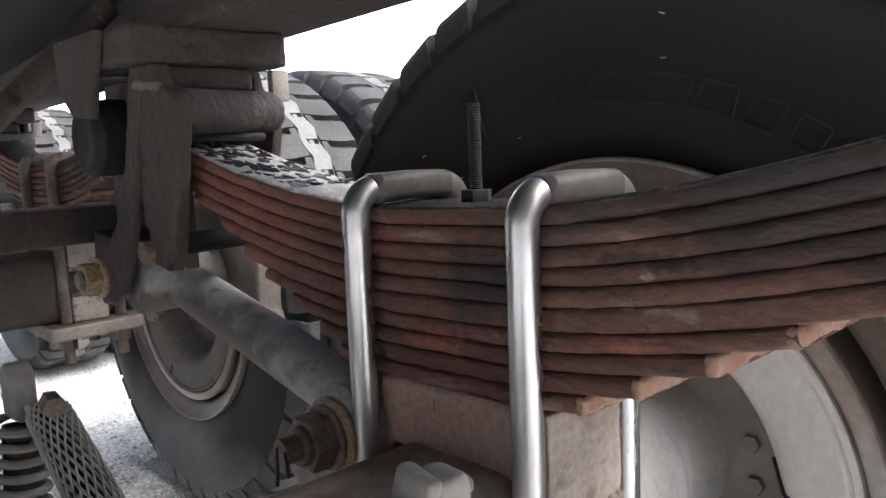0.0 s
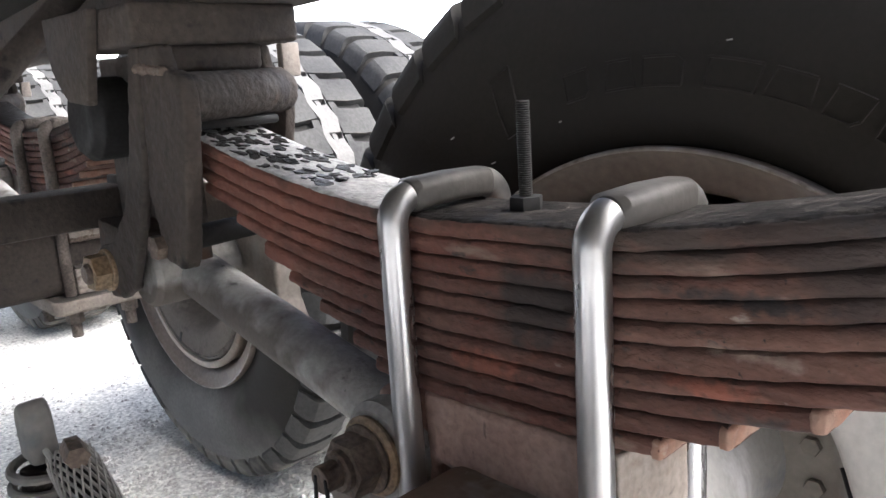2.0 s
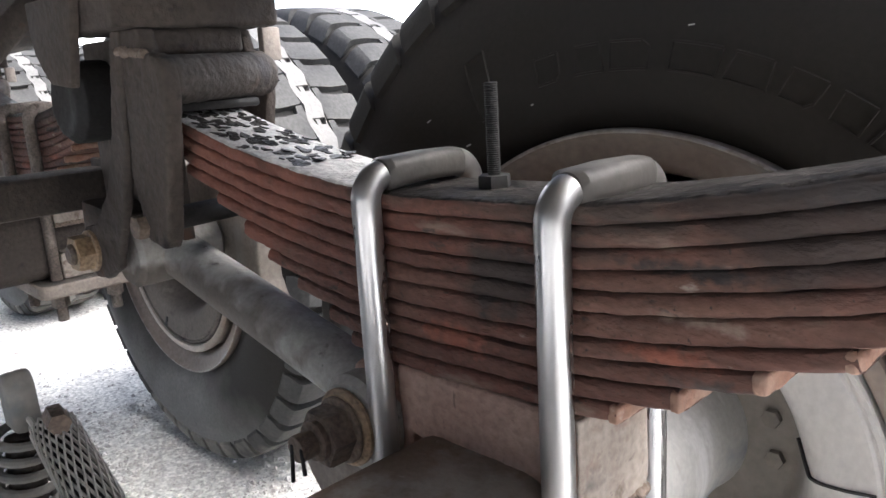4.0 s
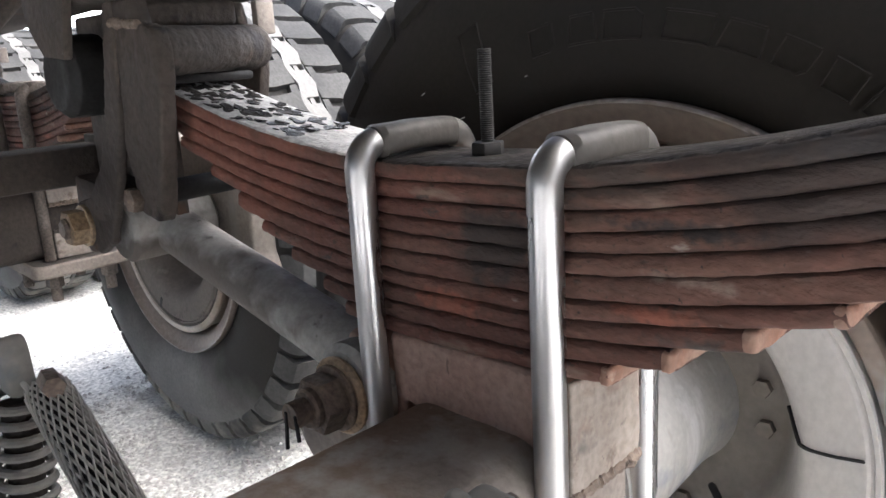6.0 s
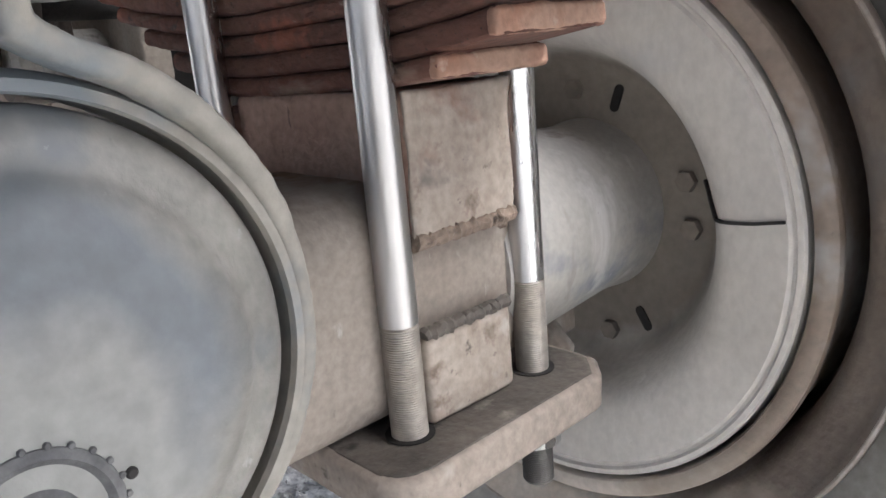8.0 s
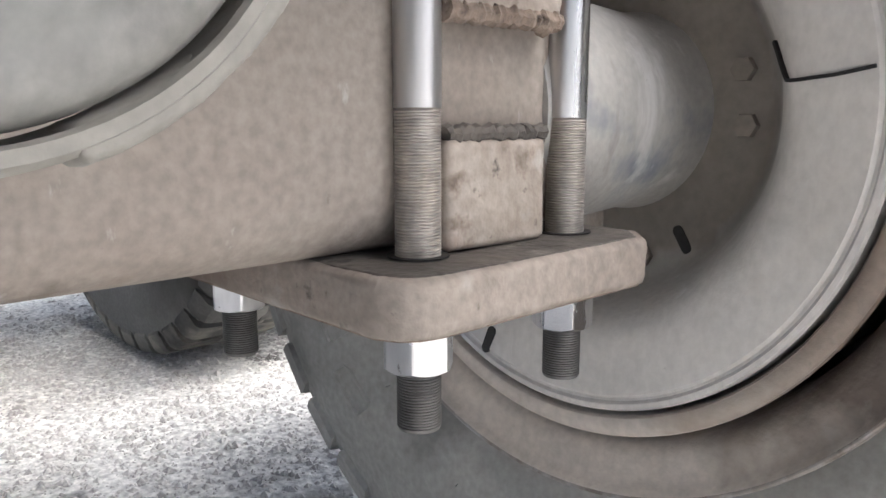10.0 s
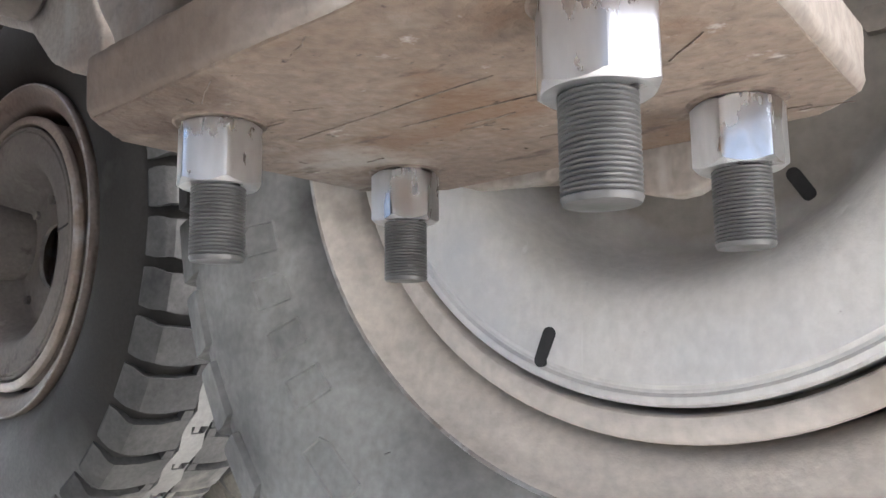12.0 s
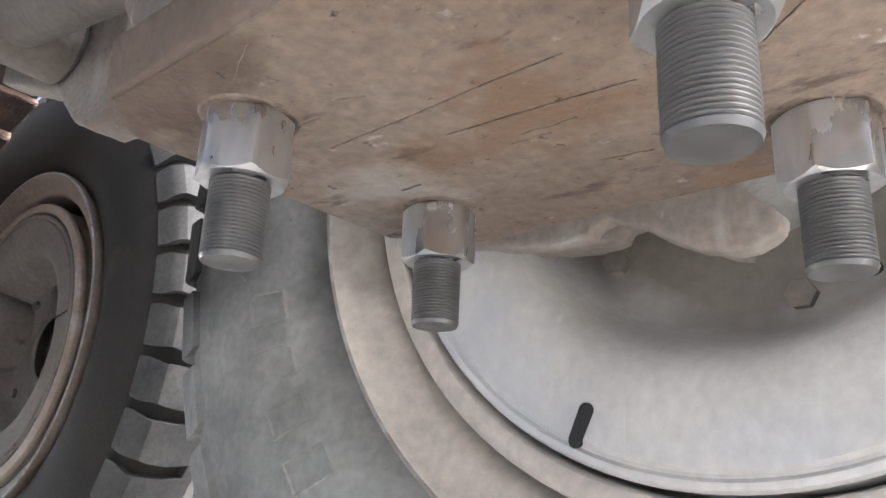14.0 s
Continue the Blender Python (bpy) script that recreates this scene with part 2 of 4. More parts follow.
CLOD = mat("crumbling_brown_dirt", (0.145, 0.105, 0.080), (0.215, 0.170, 0.135), 0.95, 0, 40, 0.5, 0.8, 200, None, [((0.05, 0.038, 0.03), 90, 0.60)], 0.25, soft=0.1)
BLACK = mat("black_hollow", (0.012, 0.011, 0.010), (0.02, 0.018, 0.016), 0.8, 0, 20, 0.3, 0.0)
GREASE = mat("flaking_black_grease", (0.018, 0.0165, 0.0155), (0.052, 0.046, 0.041), 0.5, 0, 60, 0.3, 0.8, 160)
FLAKY = mat("pale_flaking_dust", (0.36, 0.35, 0.335), (0.50, 0.49, 0.47), 0.9, 0, 26, 0.5, 0.8, 160, None, [((0.10, 0.092, 0.085), 30, 0.60, (0.5, 1.2, 1)), ((0.05, 0.045, 0.04), 110, 0.66)], 0.25)
DULL_ROD = mat("brown_dull_bolt", (0.11, 0.088, 0.073), (0.19, 0.16, 0.135), 0.7, 0.1, 20, 0.5, 0.2)
DECK = mat("dark_deck", (0.06, 0.052, 0.045), (0.09, 0.078, 0.066), 0.85, 0, 5, 0.5, 0.2)
STONE = mat("pale_stones", (0.46, 0.44, 0.405), (0.62, 0.60, 0.56), 0.9, 0, 14, 0.5, 0.2, 200, None, [((0.15, 0.14, 0.13), 3.0, 0.60)], 0.3)
GROUND = mat("pale_gravel_ground", (0.66, 0.645, 0.605), (0.76, 0.745, 0.70), 0.95, 0, 9, 0.5, 1.0, 90, None, [((0.27, 0.258, 0.235), 70, 0.60), ((0.72, 0.70, 0.655), 110, 0.60), ((0.40, 0.388, 0.36), 5, 0.64)], 0.40)


def tone_patch(m, centre, size, colour, edge=0.35, rough=None, rag=1.6):
    """A ragged patch of colour, a stain or painted light and shade, placed in the object's own space."""
    t = m.node_tree
    b = t.nodes["Principled BSDF"]
    old = b.inputs["Base Color"].links[0].from_socket
    co = t.nodes.new("ShaderNodeTexCoord")
    mp = t.nodes.new("ShaderNodeMapping")
    mp.vector_type = 'TEXTURE'
    mp.inputs["Location"].default_value, mp.inputs["Scale"].default_value = centre, size
    t.links.new(co.outputs["Object"], mp.inputs[0])
    ln = t.nodes.new("ShaderNodeVectorMath")
    ln.operation = 'LENGTH'
    t.links.new(mp.outputs[0], ln.inputs[0])
    nz = t.nodes.new("ShaderNodeTexNoise")
    nz.inputs["Scale"].default_value, nz.inputs["Detail"].default_value = 2.0 / max(min(size), 0.02), 6
    t.links.new(co.outputs["Object"], nz.inputs["Vector"])
    ad = t.nodes.new("ShaderNodeMath")
    ad.operation = 'MULTIPLY_ADD'
    ad.inputs[1].default_value = rag
    t.links.new(nz.outputs[0], ad.inputs[0])
    t.links.new(ln.outputs["Value"], ad.inputs[2])
    mr = t.nodes.new("ShaderNodeMapRange")
    mr.inputs["From Min"].default_value, mr.inputs["From Max"].default_value = 1 + rag / 2 - edge, 1 + rag / 2 - edge * 2.2
    mr.inputs["To Min"].default_value, mr.inputs["To Max"].default_value = 0.0, 0.9
    t.links.new(ad.outputs[0], mr.inputs[0])
    mx = t.nodes.new("ShaderNodeMix")
    mx.data_type = 'RGBA'
    t.links.new(mr.outputs[0], mx.inputs["Factor"])
    t.links.new(old, mx.inputs["A"])
    # the patch keeps a grain of its own, blotchy and fine
    tint = t.nodes.new("ShaderNodeRGB")
    tint.outputs[0].default_value = (*colour, 1)
    last = tint.outputs[0]
    for scale, spread in ((17, 0.08), (130, 0.13)):
        gn = t.nodes.new("ShaderNodeTexNoise")
        gn.inputs["Scale"].default_value, gn.inputs["Detail"].default_value = scale, 6
        t.links.new(co.outputs["Object"], gn.inputs["Vector"])
        gr = t.nodes.new("ShaderNodeMapRange")
        gr.inputs["From Min"].default_value, gr.inputs["From Max"].default_value = 0.3, 0.7
        gr.inputs["To Min"].default_value, gr.inputs["To Max"].default_value = 1 - spread, 1 + spread
        t.links.new(gn.outputs[0], gr.inputs[0])
        sc = t.nodes.new("ShaderNodeVectorMath")
        sc.operation = 'SCALE'
        t.links.new(last, sc.inputs[0])
        t.links.new(gr.outputs[0], sc.inputs["Scale"])
        last = sc.outputs[0]
    t.links.new(last, mx.inputs["B"])
    t.links.new(mx.outputs["Result"], b.inputs["Base Color"])
    if rough:
        mf = t.nodes.new("ShaderNodeMix")
        t.links.new(mr.outputs[0], mf.inputs["Factor"])
        t.links.new(b.inputs["Roughness"].links[0].from_socket, mf.inputs["A"])
        mf.inputs["B"].default_value = rough
        t.links.new(mf.outputs["Result"], b.inputs["Roughness"])


# brown grime in the shield's recess, deepened for the shade inside it
tone_patch(SHIELD, (0.0, 0.292, 0.012), (0.186, 0.10, 0.186), (0.205, 0.178, 0.145), 0.15, None, 0.25)
tone_patch(CHAMBER, (0.21, -0.238, 0.570), (0.08, 0.074, 0.074), (0.100, 0.116, 0.130), 0.16, 0.45, 0.45)
tone_patch(CHAMBER, (0.21, -0.250, 0.540), (0.07, 0.080, 0.072), (0.215, 0.217, 0.208), 0.20, 0.6, 0.6)
tone_patch(CHAMBER, (0.21, -0.262, 0.545), (0.05, 0.012, 0.016), (0.15, 0.11, 0.085), 0.3)
# rim and drum: dust at lower left, with the light falling there painted in
tone_patch(RIM, (-0.14, 0.05, -0.28), (0.46, 0.4, 0.42), (0.52, 0.465, 0.395), 0.20)
tone_patch(DRUM, (-0.12, 0.2, -0.24), (0.40, 0.5, 0.34), (0.47, 0.425, 0.37), 0.22, None, 0.9)
# tyre rubber: dust below, plus light below and deck shade above painted in
tone_patch(RUBBER, (-0.05, 0.0, -0.52), (0.95, 0.8, 0.88), (0.33, 0.322, 0.298), 0.22)
tone_patch(SHOULDER, (0.0, 0.1, -0.56), (0.62, 0.8, 0.26), (0.26, 0.245, 0.21), 0.22)
tone_patch(SHADED_RUBBER, (-0.05, 0.0, -0.54), (0.80, 0.8, 0.60), (0.185, 0.182, 0.172), 0.30, None, 0.8)
for m in (RUBBER, SHADED_RUBBER, SHOULDER):
    m.node_tree.nodes["Principled BSDF"].inputs["Specular IOR Level"].default_value = 0.3
GREASE.node_tree.nodes["Principled BSDF"].inputs["Specular IOR Level"].default_value = 0.08
tone_patch(CHROME, (0.0, 0.045, 0.290), (0.50, 0.50, 0.20), (0.21, 0.198, 0.18), 0.45, 0.5)
# upper right leaves darker under the deck, left ones lit: painted into the red
tone_patch(RED, (0.36, 0.0, 0.29), (0.34, 0.3, 0.12), (0.040, 0.028, 0.023), 0.25)
tone_patch(RED, (-0.30, 0.0, 0.26), (0.24, 0.3, 0.12), (0.205, 0.082, 0.056), 0.30)
tone_patch(RED, (0.03, 0.0, 0.205), (0.085, 0.3, 0.060), (0.036, 0.029, 0.025))
tone_patch(RED, (0.26, 0.0, 0.285), (0.12, 0.3, 0.016), (0.035, 0.030, 0.029))
tone_patch(RED, (0.20, 0.0, 0.165), (0.10, 0.3, 0.014), (0.045, 0.037, 0.034))
tone_patch(RED, (0.28, 0.0, 0.135), (0.13, 0.3, 0.012), (0.30, 0.235, 0.19), 0.5)
tone_patch(RED, (0.17, 0.0, 0.205), (0.07, 0.3, 0.010), (0.27, 0.205, 0.165), 0.5)
tone_patch(RED, (0.17, 0.0, 0.235), (0.09, 0.3, 0.010), (0.030, 0.025, 0.023))
tone_patch(RED, (-0.02, 0.0, 0.155), (0.06, 0.3, 0.020), (0.245, 0.090, 0.058))
tone_patch(RED, (0.15, 0.0, 0.18), (0.05, 0.3, 0.012), (0.26, 0.092, 0.058))
tone_patch(SLAB, (-0.16, 0.0, -0.1), (0.22, 0.22, 0.15), (0.120, 0.088, 0.066), 0.18, None, 0.6)
tone_patch(ROD, (-0.50, 0.05, 0.588), (0.34, 0.20, 0.070), (0.120, 0.098, 0.080), 0.16, None, 0.6)
tone_patch(PLATE, (-0.13, -0.05, -0.11), (0.12, 0.06, 0.1), (0.115, 0.082, 0.060), 0.3)
tone_patch(GROUND, (-0.66, 0.035, 0.0), (0.075, 0.075, 0.3), (0.07, 0.068, 0.068))
tone_patch(GROUND, (-0.535, 0.17, 0.0), (0.035, 0.035, 0.3), (0.12, 0.115, 0.11))


# ---- mesh helpers ----
def mesh_of(name, bm, material, smooth=35):
    me = bpy.data.meshes.new(name)
    bmesh.ops.recalc_face_normals(bm, faces=bm.faces)
    bm.to_mesh(me)
    bm.free()
    me.materials.append(material)
    if smooth:
        me.polygons.foreach_set("use_smooth", [True] * len(me.polygons))
        me.set_sharp_from_angle(angle=radians(smooth))
    return me


def part(name, bm, material, parent=None, label="", smooth=35):
    ob = new(name, mesh_of(name, bm, material, smooth))
    if parent:
        ob.parent = parent
    if label:
        ob["label"] = label
    return ob


def thing(name, label, category, group="", kind=""):
    return tagged(new(name), label, category, group, kind)


def box(lo, hi, bevel=0.002, seg=2):
    bm = bmesh.new()
    bmesh.ops.create_cube(bm, size=1)
    lo, hi = Vector(lo), Vector(hi)
    for v in bm.verts:
        v.co = Vector([(v.co[i] + 0.5) * (hi[i] - lo[i]) + lo[i] for i in range(3)])
    if bevel:
        bmesh.ops.bevel(bm, geom=list(bm.edges), offset=bevel, segments=seg, affect='EDGES', profile=0.5)
    return bm


def prism(points, axis, a, b, bevel=0.002):
    """A flat outline (2D points) pushed from a to b along an axis (0 x, 1 y, 2 z)."""
    bm = bmesh.new()
    def at(p, w):
        q = [0, 0, 0]
        o = [i for i in range(3) if i != axis]
        q[o[0]], q[o[1]], q[axis] = p[0], p[1], w
        return q
    low = [bm.verts.new(at(p, a)) for p in points]
    high = [bm.verts.new(at(p, b)) for p in points]
    n = len(points)
    bm.faces.new(low)
    bm.faces.new(high[::-1])
    for i in range(n):
        bm.faces.new((low[i], high[i], high[(i + 1) % n], low[(i + 1) % n]))
    bmesh.ops.recalc_face_normals(bm, faces=bm.faces)
    if bevel:
        bmesh.ops.bevel(bm, geom=list(bm.edges), offset=bevel, segments=2, affect='EDGES', profile=0.5)
    return bm


def lathe(profile, seg=64, m=None, closed=False):
    """Turns (radius, along) pairs round the y axis."""
    bm = bmesh.new()
    rings = []
    for r, y in profile:
        if r < 1e-6:
            rings.append([bm.verts.new((0, y, 0))])
        else:
            rings.append([bm.verts.new((r * math.cos(2 * math.pi * k / seg), y, r * math.sin(2 * math.pi * k / seg))) for k in range(seg)])
    pairs = list(zip(rings, rings[1:])) + ([(rings[-1], rings[0])] if closed else [])
    for p, q in pairs:
        for k in range(seg):
            k2 = (k + 1) % seg
            f = [p[k], p[k2], q[k2], q[k]] if len(p) > 1 and len(q) > 1 else ([p[0], q[k2], q[k]] if len(p) == 1 else [p[k], p[k2], q[0]])
            if len(set(f)) > 2:
                bm.faces.new(f)
    if m:
        bm.transform(m)
    return bm


def rod(a, b, r, seg=24, bevel=0.0, r2=None):
    """A round bar from a to b."""
    a, b = Vector(a), Vector(b)
    n = (b - a).length
    r2 = r if r2 is None else r2
    e = bevel
    prof = [(0, 0), (r - e, 0), (r, e), (r2, n - e), (r2 - e, n), (0, n)] if e else [(0, 0), (r, 0), (r2, n), (0, n)]
    return lathe(prof, seg, Matrix.Translation(a) @ (b - a).to_track_quat('Y', 'Z').to_matrix().to_4x4())


def hexnut(a, b, flat, hole=0.0, chamfer=0.002):
    """A hexagon nut with turned edges from a to b."""
    a, b = Vector(a), Vector(b)
    h = (b - a).length
    R = flat / math.sqrt(3)
    bm = bmesh.new()
    rows = []
    for y, s in ((0, 0.955), (chamfer * 0.7, 1.0), (h - chamfer * 0.7, 1.0), (h, 0.955)):
        rows.append([bm.verts.new((R * s * math.cos(math.pi / 3 * k), y, R * s * math.sin(math.pi / 3 * k))) for k in range(6)])
    for p, q in zip(rows, rows[1:]):
        for k in range(6):
            bm.faces.new((p[k], p[(k + 1) % 6], q[(k + 1) % 6], q[k]))
    bm.faces.new(rows[0])
    bm.faces.new(rows[-1][::-1])
    bm.transform(Matrix.Translation(a) @ (b - a).to_track_quat('Y', 'Z').to_matrix().to_4x4())
    return bm


def turned_nut(x, y, z0, z1, flat, turn):
    """An upright hexagon nut whose corners are turned off round at both ends."""
    bm = bmesh.new()
    n = 96
    rc = flat * 0.488
    edge = []
    for k in range(n):
        a = radians(turn) + 2 * math.pi * k / n
        off = (2 * math.pi * k / n) % (math.pi / 3) - math.pi / 6
        edge.append((a, min(flat / 2 / math.cos(off), flat * 0.566)))
    rows = [[(a, rc, z0) for a, r in edge], [(a, r, z0 - 0.75 * (r - rc)) for a, r in edge], [(a, r, z1 + 0.75 * (r - rc)) for a, r in edge], [(a, rc, z1) for a, r in edge]]
    rings = [[bm.verts.new((x + r * math.cos(a), y + r * math.sin(a), z)) for a, r, z in row] for row in rows]
    for p, q in zip(rings, rings[1:]):
        for k in range(n):
            bm.faces.new((p[k], p[(k + 1) % n], q[(k + 1) % n], q[k]))
    bm.faces.new(rings[0])
    bm.faces.new(rings[-1][::-1])
    return bm


def sweep(path, section, up=(0, 0, 1), cap=True, scales=None):
    """Carries a closed 2D section along a path of points."""
    bm = bmesh.new()
    path = [Vector(p) for p in path]
    rings = []
    for i, p in enumerate(path):
        d = (path[min(i + 1, len(path) - 1)] - path[max(i - 1, 0)]).normalized()
        s = d.cross(Vector(up))
        s = s.normalized() if s.length > 1e-5 else Vector((1, 0, 0))
        u = s.cross(d)
        k = scales[i] if scales else (1, 1)
        rings.append([bm.verts.new(p + s * a * k[0] + u * b * k[1]) for a, b in section])
    n = len(section)
    for p, q in zip(rings, rings[1:]):
        for k in range(n):
            bm.faces.new((p[k], p[(k + 1) % n], q[(k + 1) % n], q[k]))
    if cap:
        bm.faces.new(rings[0][::-1])
        bm.faces.new(rings[-1])
    return bm


def circle(r, n=16):
    return [(r * math.cos(2 * math.pi * k / n), r * math.sin(2 * math.pi * k / n)) for k in range(n)]


def thread(a, b, r, pitch=0.0015, seg=28, deep=0.0007):
    a, b = Vector(a), Vector(b)
    n = (b - a).length
    prof = [(0, 0), (r - deep * 2, 0)]
    y = 0.001
    while y < n - pitch:
        prof += [(r - deep, y), (r, y + pitch * 0.35), (r, y + pitch * 0.6)]
        y += pitch
    prof += [(r - deep, n), (0, n)]
    return lathe(prof, seg, Matrix.Translation(a) @ (b - a).to_track_quat('Y', 'Z').to_matrix().to_4x4())


CLOUDS = bpy.data.textures.new("lumps", 'CLOUDS')
CLOUDS.noise_scale, CLOUDS.noise_depth = 0.022, 3
PITS = bpy.data.textures.new("pits", 'CLOUDS')
PITS.noise_scale, PITS.noise_depth = 0.006, 2


def worn(ob, voxel=0.003, lumps=0.003, pits=0.0012):
    """Rounds the edges of a cut or cast piece and gives it an uneven skin."""
    r = ob.modifiers.new("round", 'REMESH')
    r.mode, r.voxel_size, r.use_smooth_shade = 'VOXEL', voxel, True
    for tex, amount in ((CLOUDS, lumps), (PITS, pits)):
        if amount:
            d = ob.modifiers.new("skin", 'DISPLACE')
            d.texture, d.strength, d.mid_level = tex, amount, 0.5
    return ob


def join(*bms):
    out = bmesh.new()
    for b in bms:
        me = bpy.data.meshes.new("tmp")
        b.to_mesh(me)
        b.free()
        out.from_mesh(me)
        bpy.data.meshes.remove(me)
    return out


# ---- ground ----
def ground_height(x, y):
    return -0.014 + 0.006 * noise.noise((x * 3, y * 3, 0)) + 0.003 * noise.noise((x * 14, y * 14, 5))


bm = bmesh.new()
xs = [-400, -60, -14] + [-7 + 0.06 * i for i in range(160)] + [4, 14, 60, 400]
ys = [-400, -60, -14, -5] + [-1.6 + 0.06 * i for i in range(80)] + [5, 14, 60, 400]
grid = [[bm.verts.new((x, y, ground_height(x, y) if abs(x) < 8 and abs(y) < 4 else -0.014)) for y in ys] for x in xs]
for i in range(len(xs) - 1):
    for j in range(len(ys) - 1):
        bm.faces.new((grid[i][j], grid[i + 1][j], grid[i + 1][j + 1], grid[i][j + 1]))
tagged(part("ground", bm, GROUND), "pale dusty gravel and concrete yard ground", "ground", kind="structure")

# ---- wheels ----
AXLE_Z = 0.5
HUB_Z = 0.486
WHEEL_Z = 0.492
STEP = Vector((-1.288, 0.168, 0))      # from one axle to the next one forward
R_TYRE, R_FLANGE = 0.51, 0.290
WHEEL_Y = 0.199         # inner side of the inner tyre


def tread_bm(shoulder=None):
    """Worn lug tread: notched shoulder blocks that run down the sidewall, two wide ribs with short cross slots, thin grooves between."""
    bm = bmesh.new()
    n = 42
    y0, w, R = 0.018, 0.239, R_TYRE
    step = 2 * math.pi / n

    def at(a, y, r):
        return bm.verts.new((r * math.cos(a), y, r * math.sin(a)))

    def solid(top, floor):
        """A block from its outline of (angle, y, radius) and the radius of its foot."""
        hi = [at(*p) for p in top]
        lo = [at(p[0], p[1], floor) for p in top]
        bm.faces.new(hi)
        for k in range(len(top)):
            bm.faces.new((lo[k], lo[(k + 1) % len(top)], hi[(k + 1) % len(top)], hi[k]))

    def lug(a0, a1, pitch, yy, side):
        """One shoulder lug: flat on the tread, rolled over the shoulder and down the sidewall."""
        rows = [(0.098, R, 0.05, 0.05), (0.050, R, -0.03, -0.04), (0.022, R - 0.0008, 0, -0.02), (0.010, R - 0.0035, 0.03, -0.03), (0.003, R - 0.0095, 0.03, -0.02), (-0.002, R - 0.018, 0.01, 0.02), (-0.0055, R - 0.030, 0.0, 0.05), (-0.0098, R - 0.043, 0.02, 0.04), (-0.0075, R - 0.049, 0.05, 0.01)]
        hi, lo = [], []
        for v, r, e0, e1 in rows:
            w = v + (0.004 if v > 0.02 else 0.014)
            rr = r - (0.020 if v > 0.0 else 0.010)
            hi.append((at(a0 + e0 * pitch, yy(v), r), at(a1 + e1 * pitch, yy(v), r)))
            lo.append((at(a0 + e0 * pitch, yy(w), rr), at(a1 + e1 * pitch, yy(w), rr)))
        for k in range(len(rows) - 1):
            bm.faces.new((hi[k][0], hi[k][1], hi[k + 1][1], hi[k + 1][0]))
            for q in (0, 1):
                bm.faces.new((hi[k][q], hi[k + 1][q], lo[k + 1][q], lo[k][q]))
        bm.faces.new((hi[-1][0], hi[-1][1], lo[-1][1], lo[-1][0]))

    def rib(a, ya, yb, sa, sb, flip):
        """One pitch of a rib with a two-lobed slot sunk into it."""
        e = step * 0.095
        m0, m1 = a + step * 0.5 - e, a + step * 0.5 + e
        za = 0.004 if flip else -0.004
        solid([(a, ya - za, R), (m0, ya + za, R), (m0, yb + za, R), (a, yb - za, R)], 0.478)
        solid([(m1, ya + za, R), (a + step, ya - za, R), (a + step, yb - za, R), (m1, yb + za, R)], 0.478)
        solid([(m0, ya + za, R), (m1, ya + za, R), (m1, sa, R), (m0, sa + 0.004, R)], 0.478)
        solid([(m0, sb, R), (m1, sb + 0.004, R), (m1, yb + za, R), (m0, yb + za, R)], 0.478)
        mid = (sa + sb) / 2
        solid([(m0, mid - 0.005, R - 0.003), (m1, mid - 0.005, R - 0.003), (m1, mid + 0.005, R - 0.003), (m0, mid + 0.005, R - 0.003)], 0.478)

    for k in range(n):
        a = k * step
        for side in (0, 1):
            def yy(v):
                return y0 + v if side == 0 else y0 + w - v
            d = 0.0 if side == 0 else step * 0.5
            g = step * 0.76
            if shoulder != side:
                continue
            lug(a + d, a + d + g, step, yy, side)
            solid([(a + d + g, yy(0.098), R - 0.0004), (a + d + step, yy(0.098), R - 0.0004), (a + d + step, yy(0.084), R - 0.0012), (a + d + g, yy(0.081), R - 0.0012)], 0.48)
        if shoulder is not None:
            continue
        rib(a, y0 + 0.0995, y0 + w - 0.0995, y0 + 0.107, y0 + 0.133, False)
    return bm


def carcass_bm():
    w = 0.275
    p = [(R_FLANGE - 0.012, 0.036), (R_FLANGE + 0.012, 0.022), (0.33, 0.008), (0.37, 0.001), (0.41, 0.0), (0.435, 0.004), (0.455, 0.009), (0.468, 0.0135), (0.482, 0.021), (0.490, 0.029), (0.495, 0.040), (0.496, 0.056)]
    full = p + [(r, w - y) for r, y in reversed(p)]
    return lathe(full, 96)


def rim_bm():
    """Disc wheel rim: rolled flange, bead seat, well, and the dished disc further out."""
    p = [(0.284, 0.044), (0.292, 0.032), (0.2965, 0.022), (0.2978, 0.015), (0.2968, 0.0095), (0.2945, 0.0078), (0.2920, 0.0090), (0.2892, 0.0135), (0.2840, 0.0170), (0.276, 0.0198),
         (0.268, 0.0222), (0.2620, 0.0260), (0.2580, 0.032), (0.2545, 0.044), (0.2530, 0.060), (0.2525, 0.10), (0.2520, 0.195), (0.244, 0.225), (0.19, 0.235), (0.14, 0.228), (0.10, 0.228),
         (0.10, 0.238), (0.14, 0.238), (0.19, 0.245), (0.258, 0.240), (0.268, 0.20), (0.272, 0.10), (0.277, 0.06)]
    return lathe(p, 96, None, True)


OUTLINES = [[(0, 0), (1, 0), (1, 1), (0, 1)], [(0, 0), (1, 0), (0.86, 1), (0.10, 1)], [(0, 0), (0.82, 0), (1, 0.22), (1, 1), (0, 1)], [(0, 0), (1, 0), (1, 0.78), (0.80, 1), (0, 1)], [(0.12, 0), (1, 0), (0.88, 1), (0, 1)]]


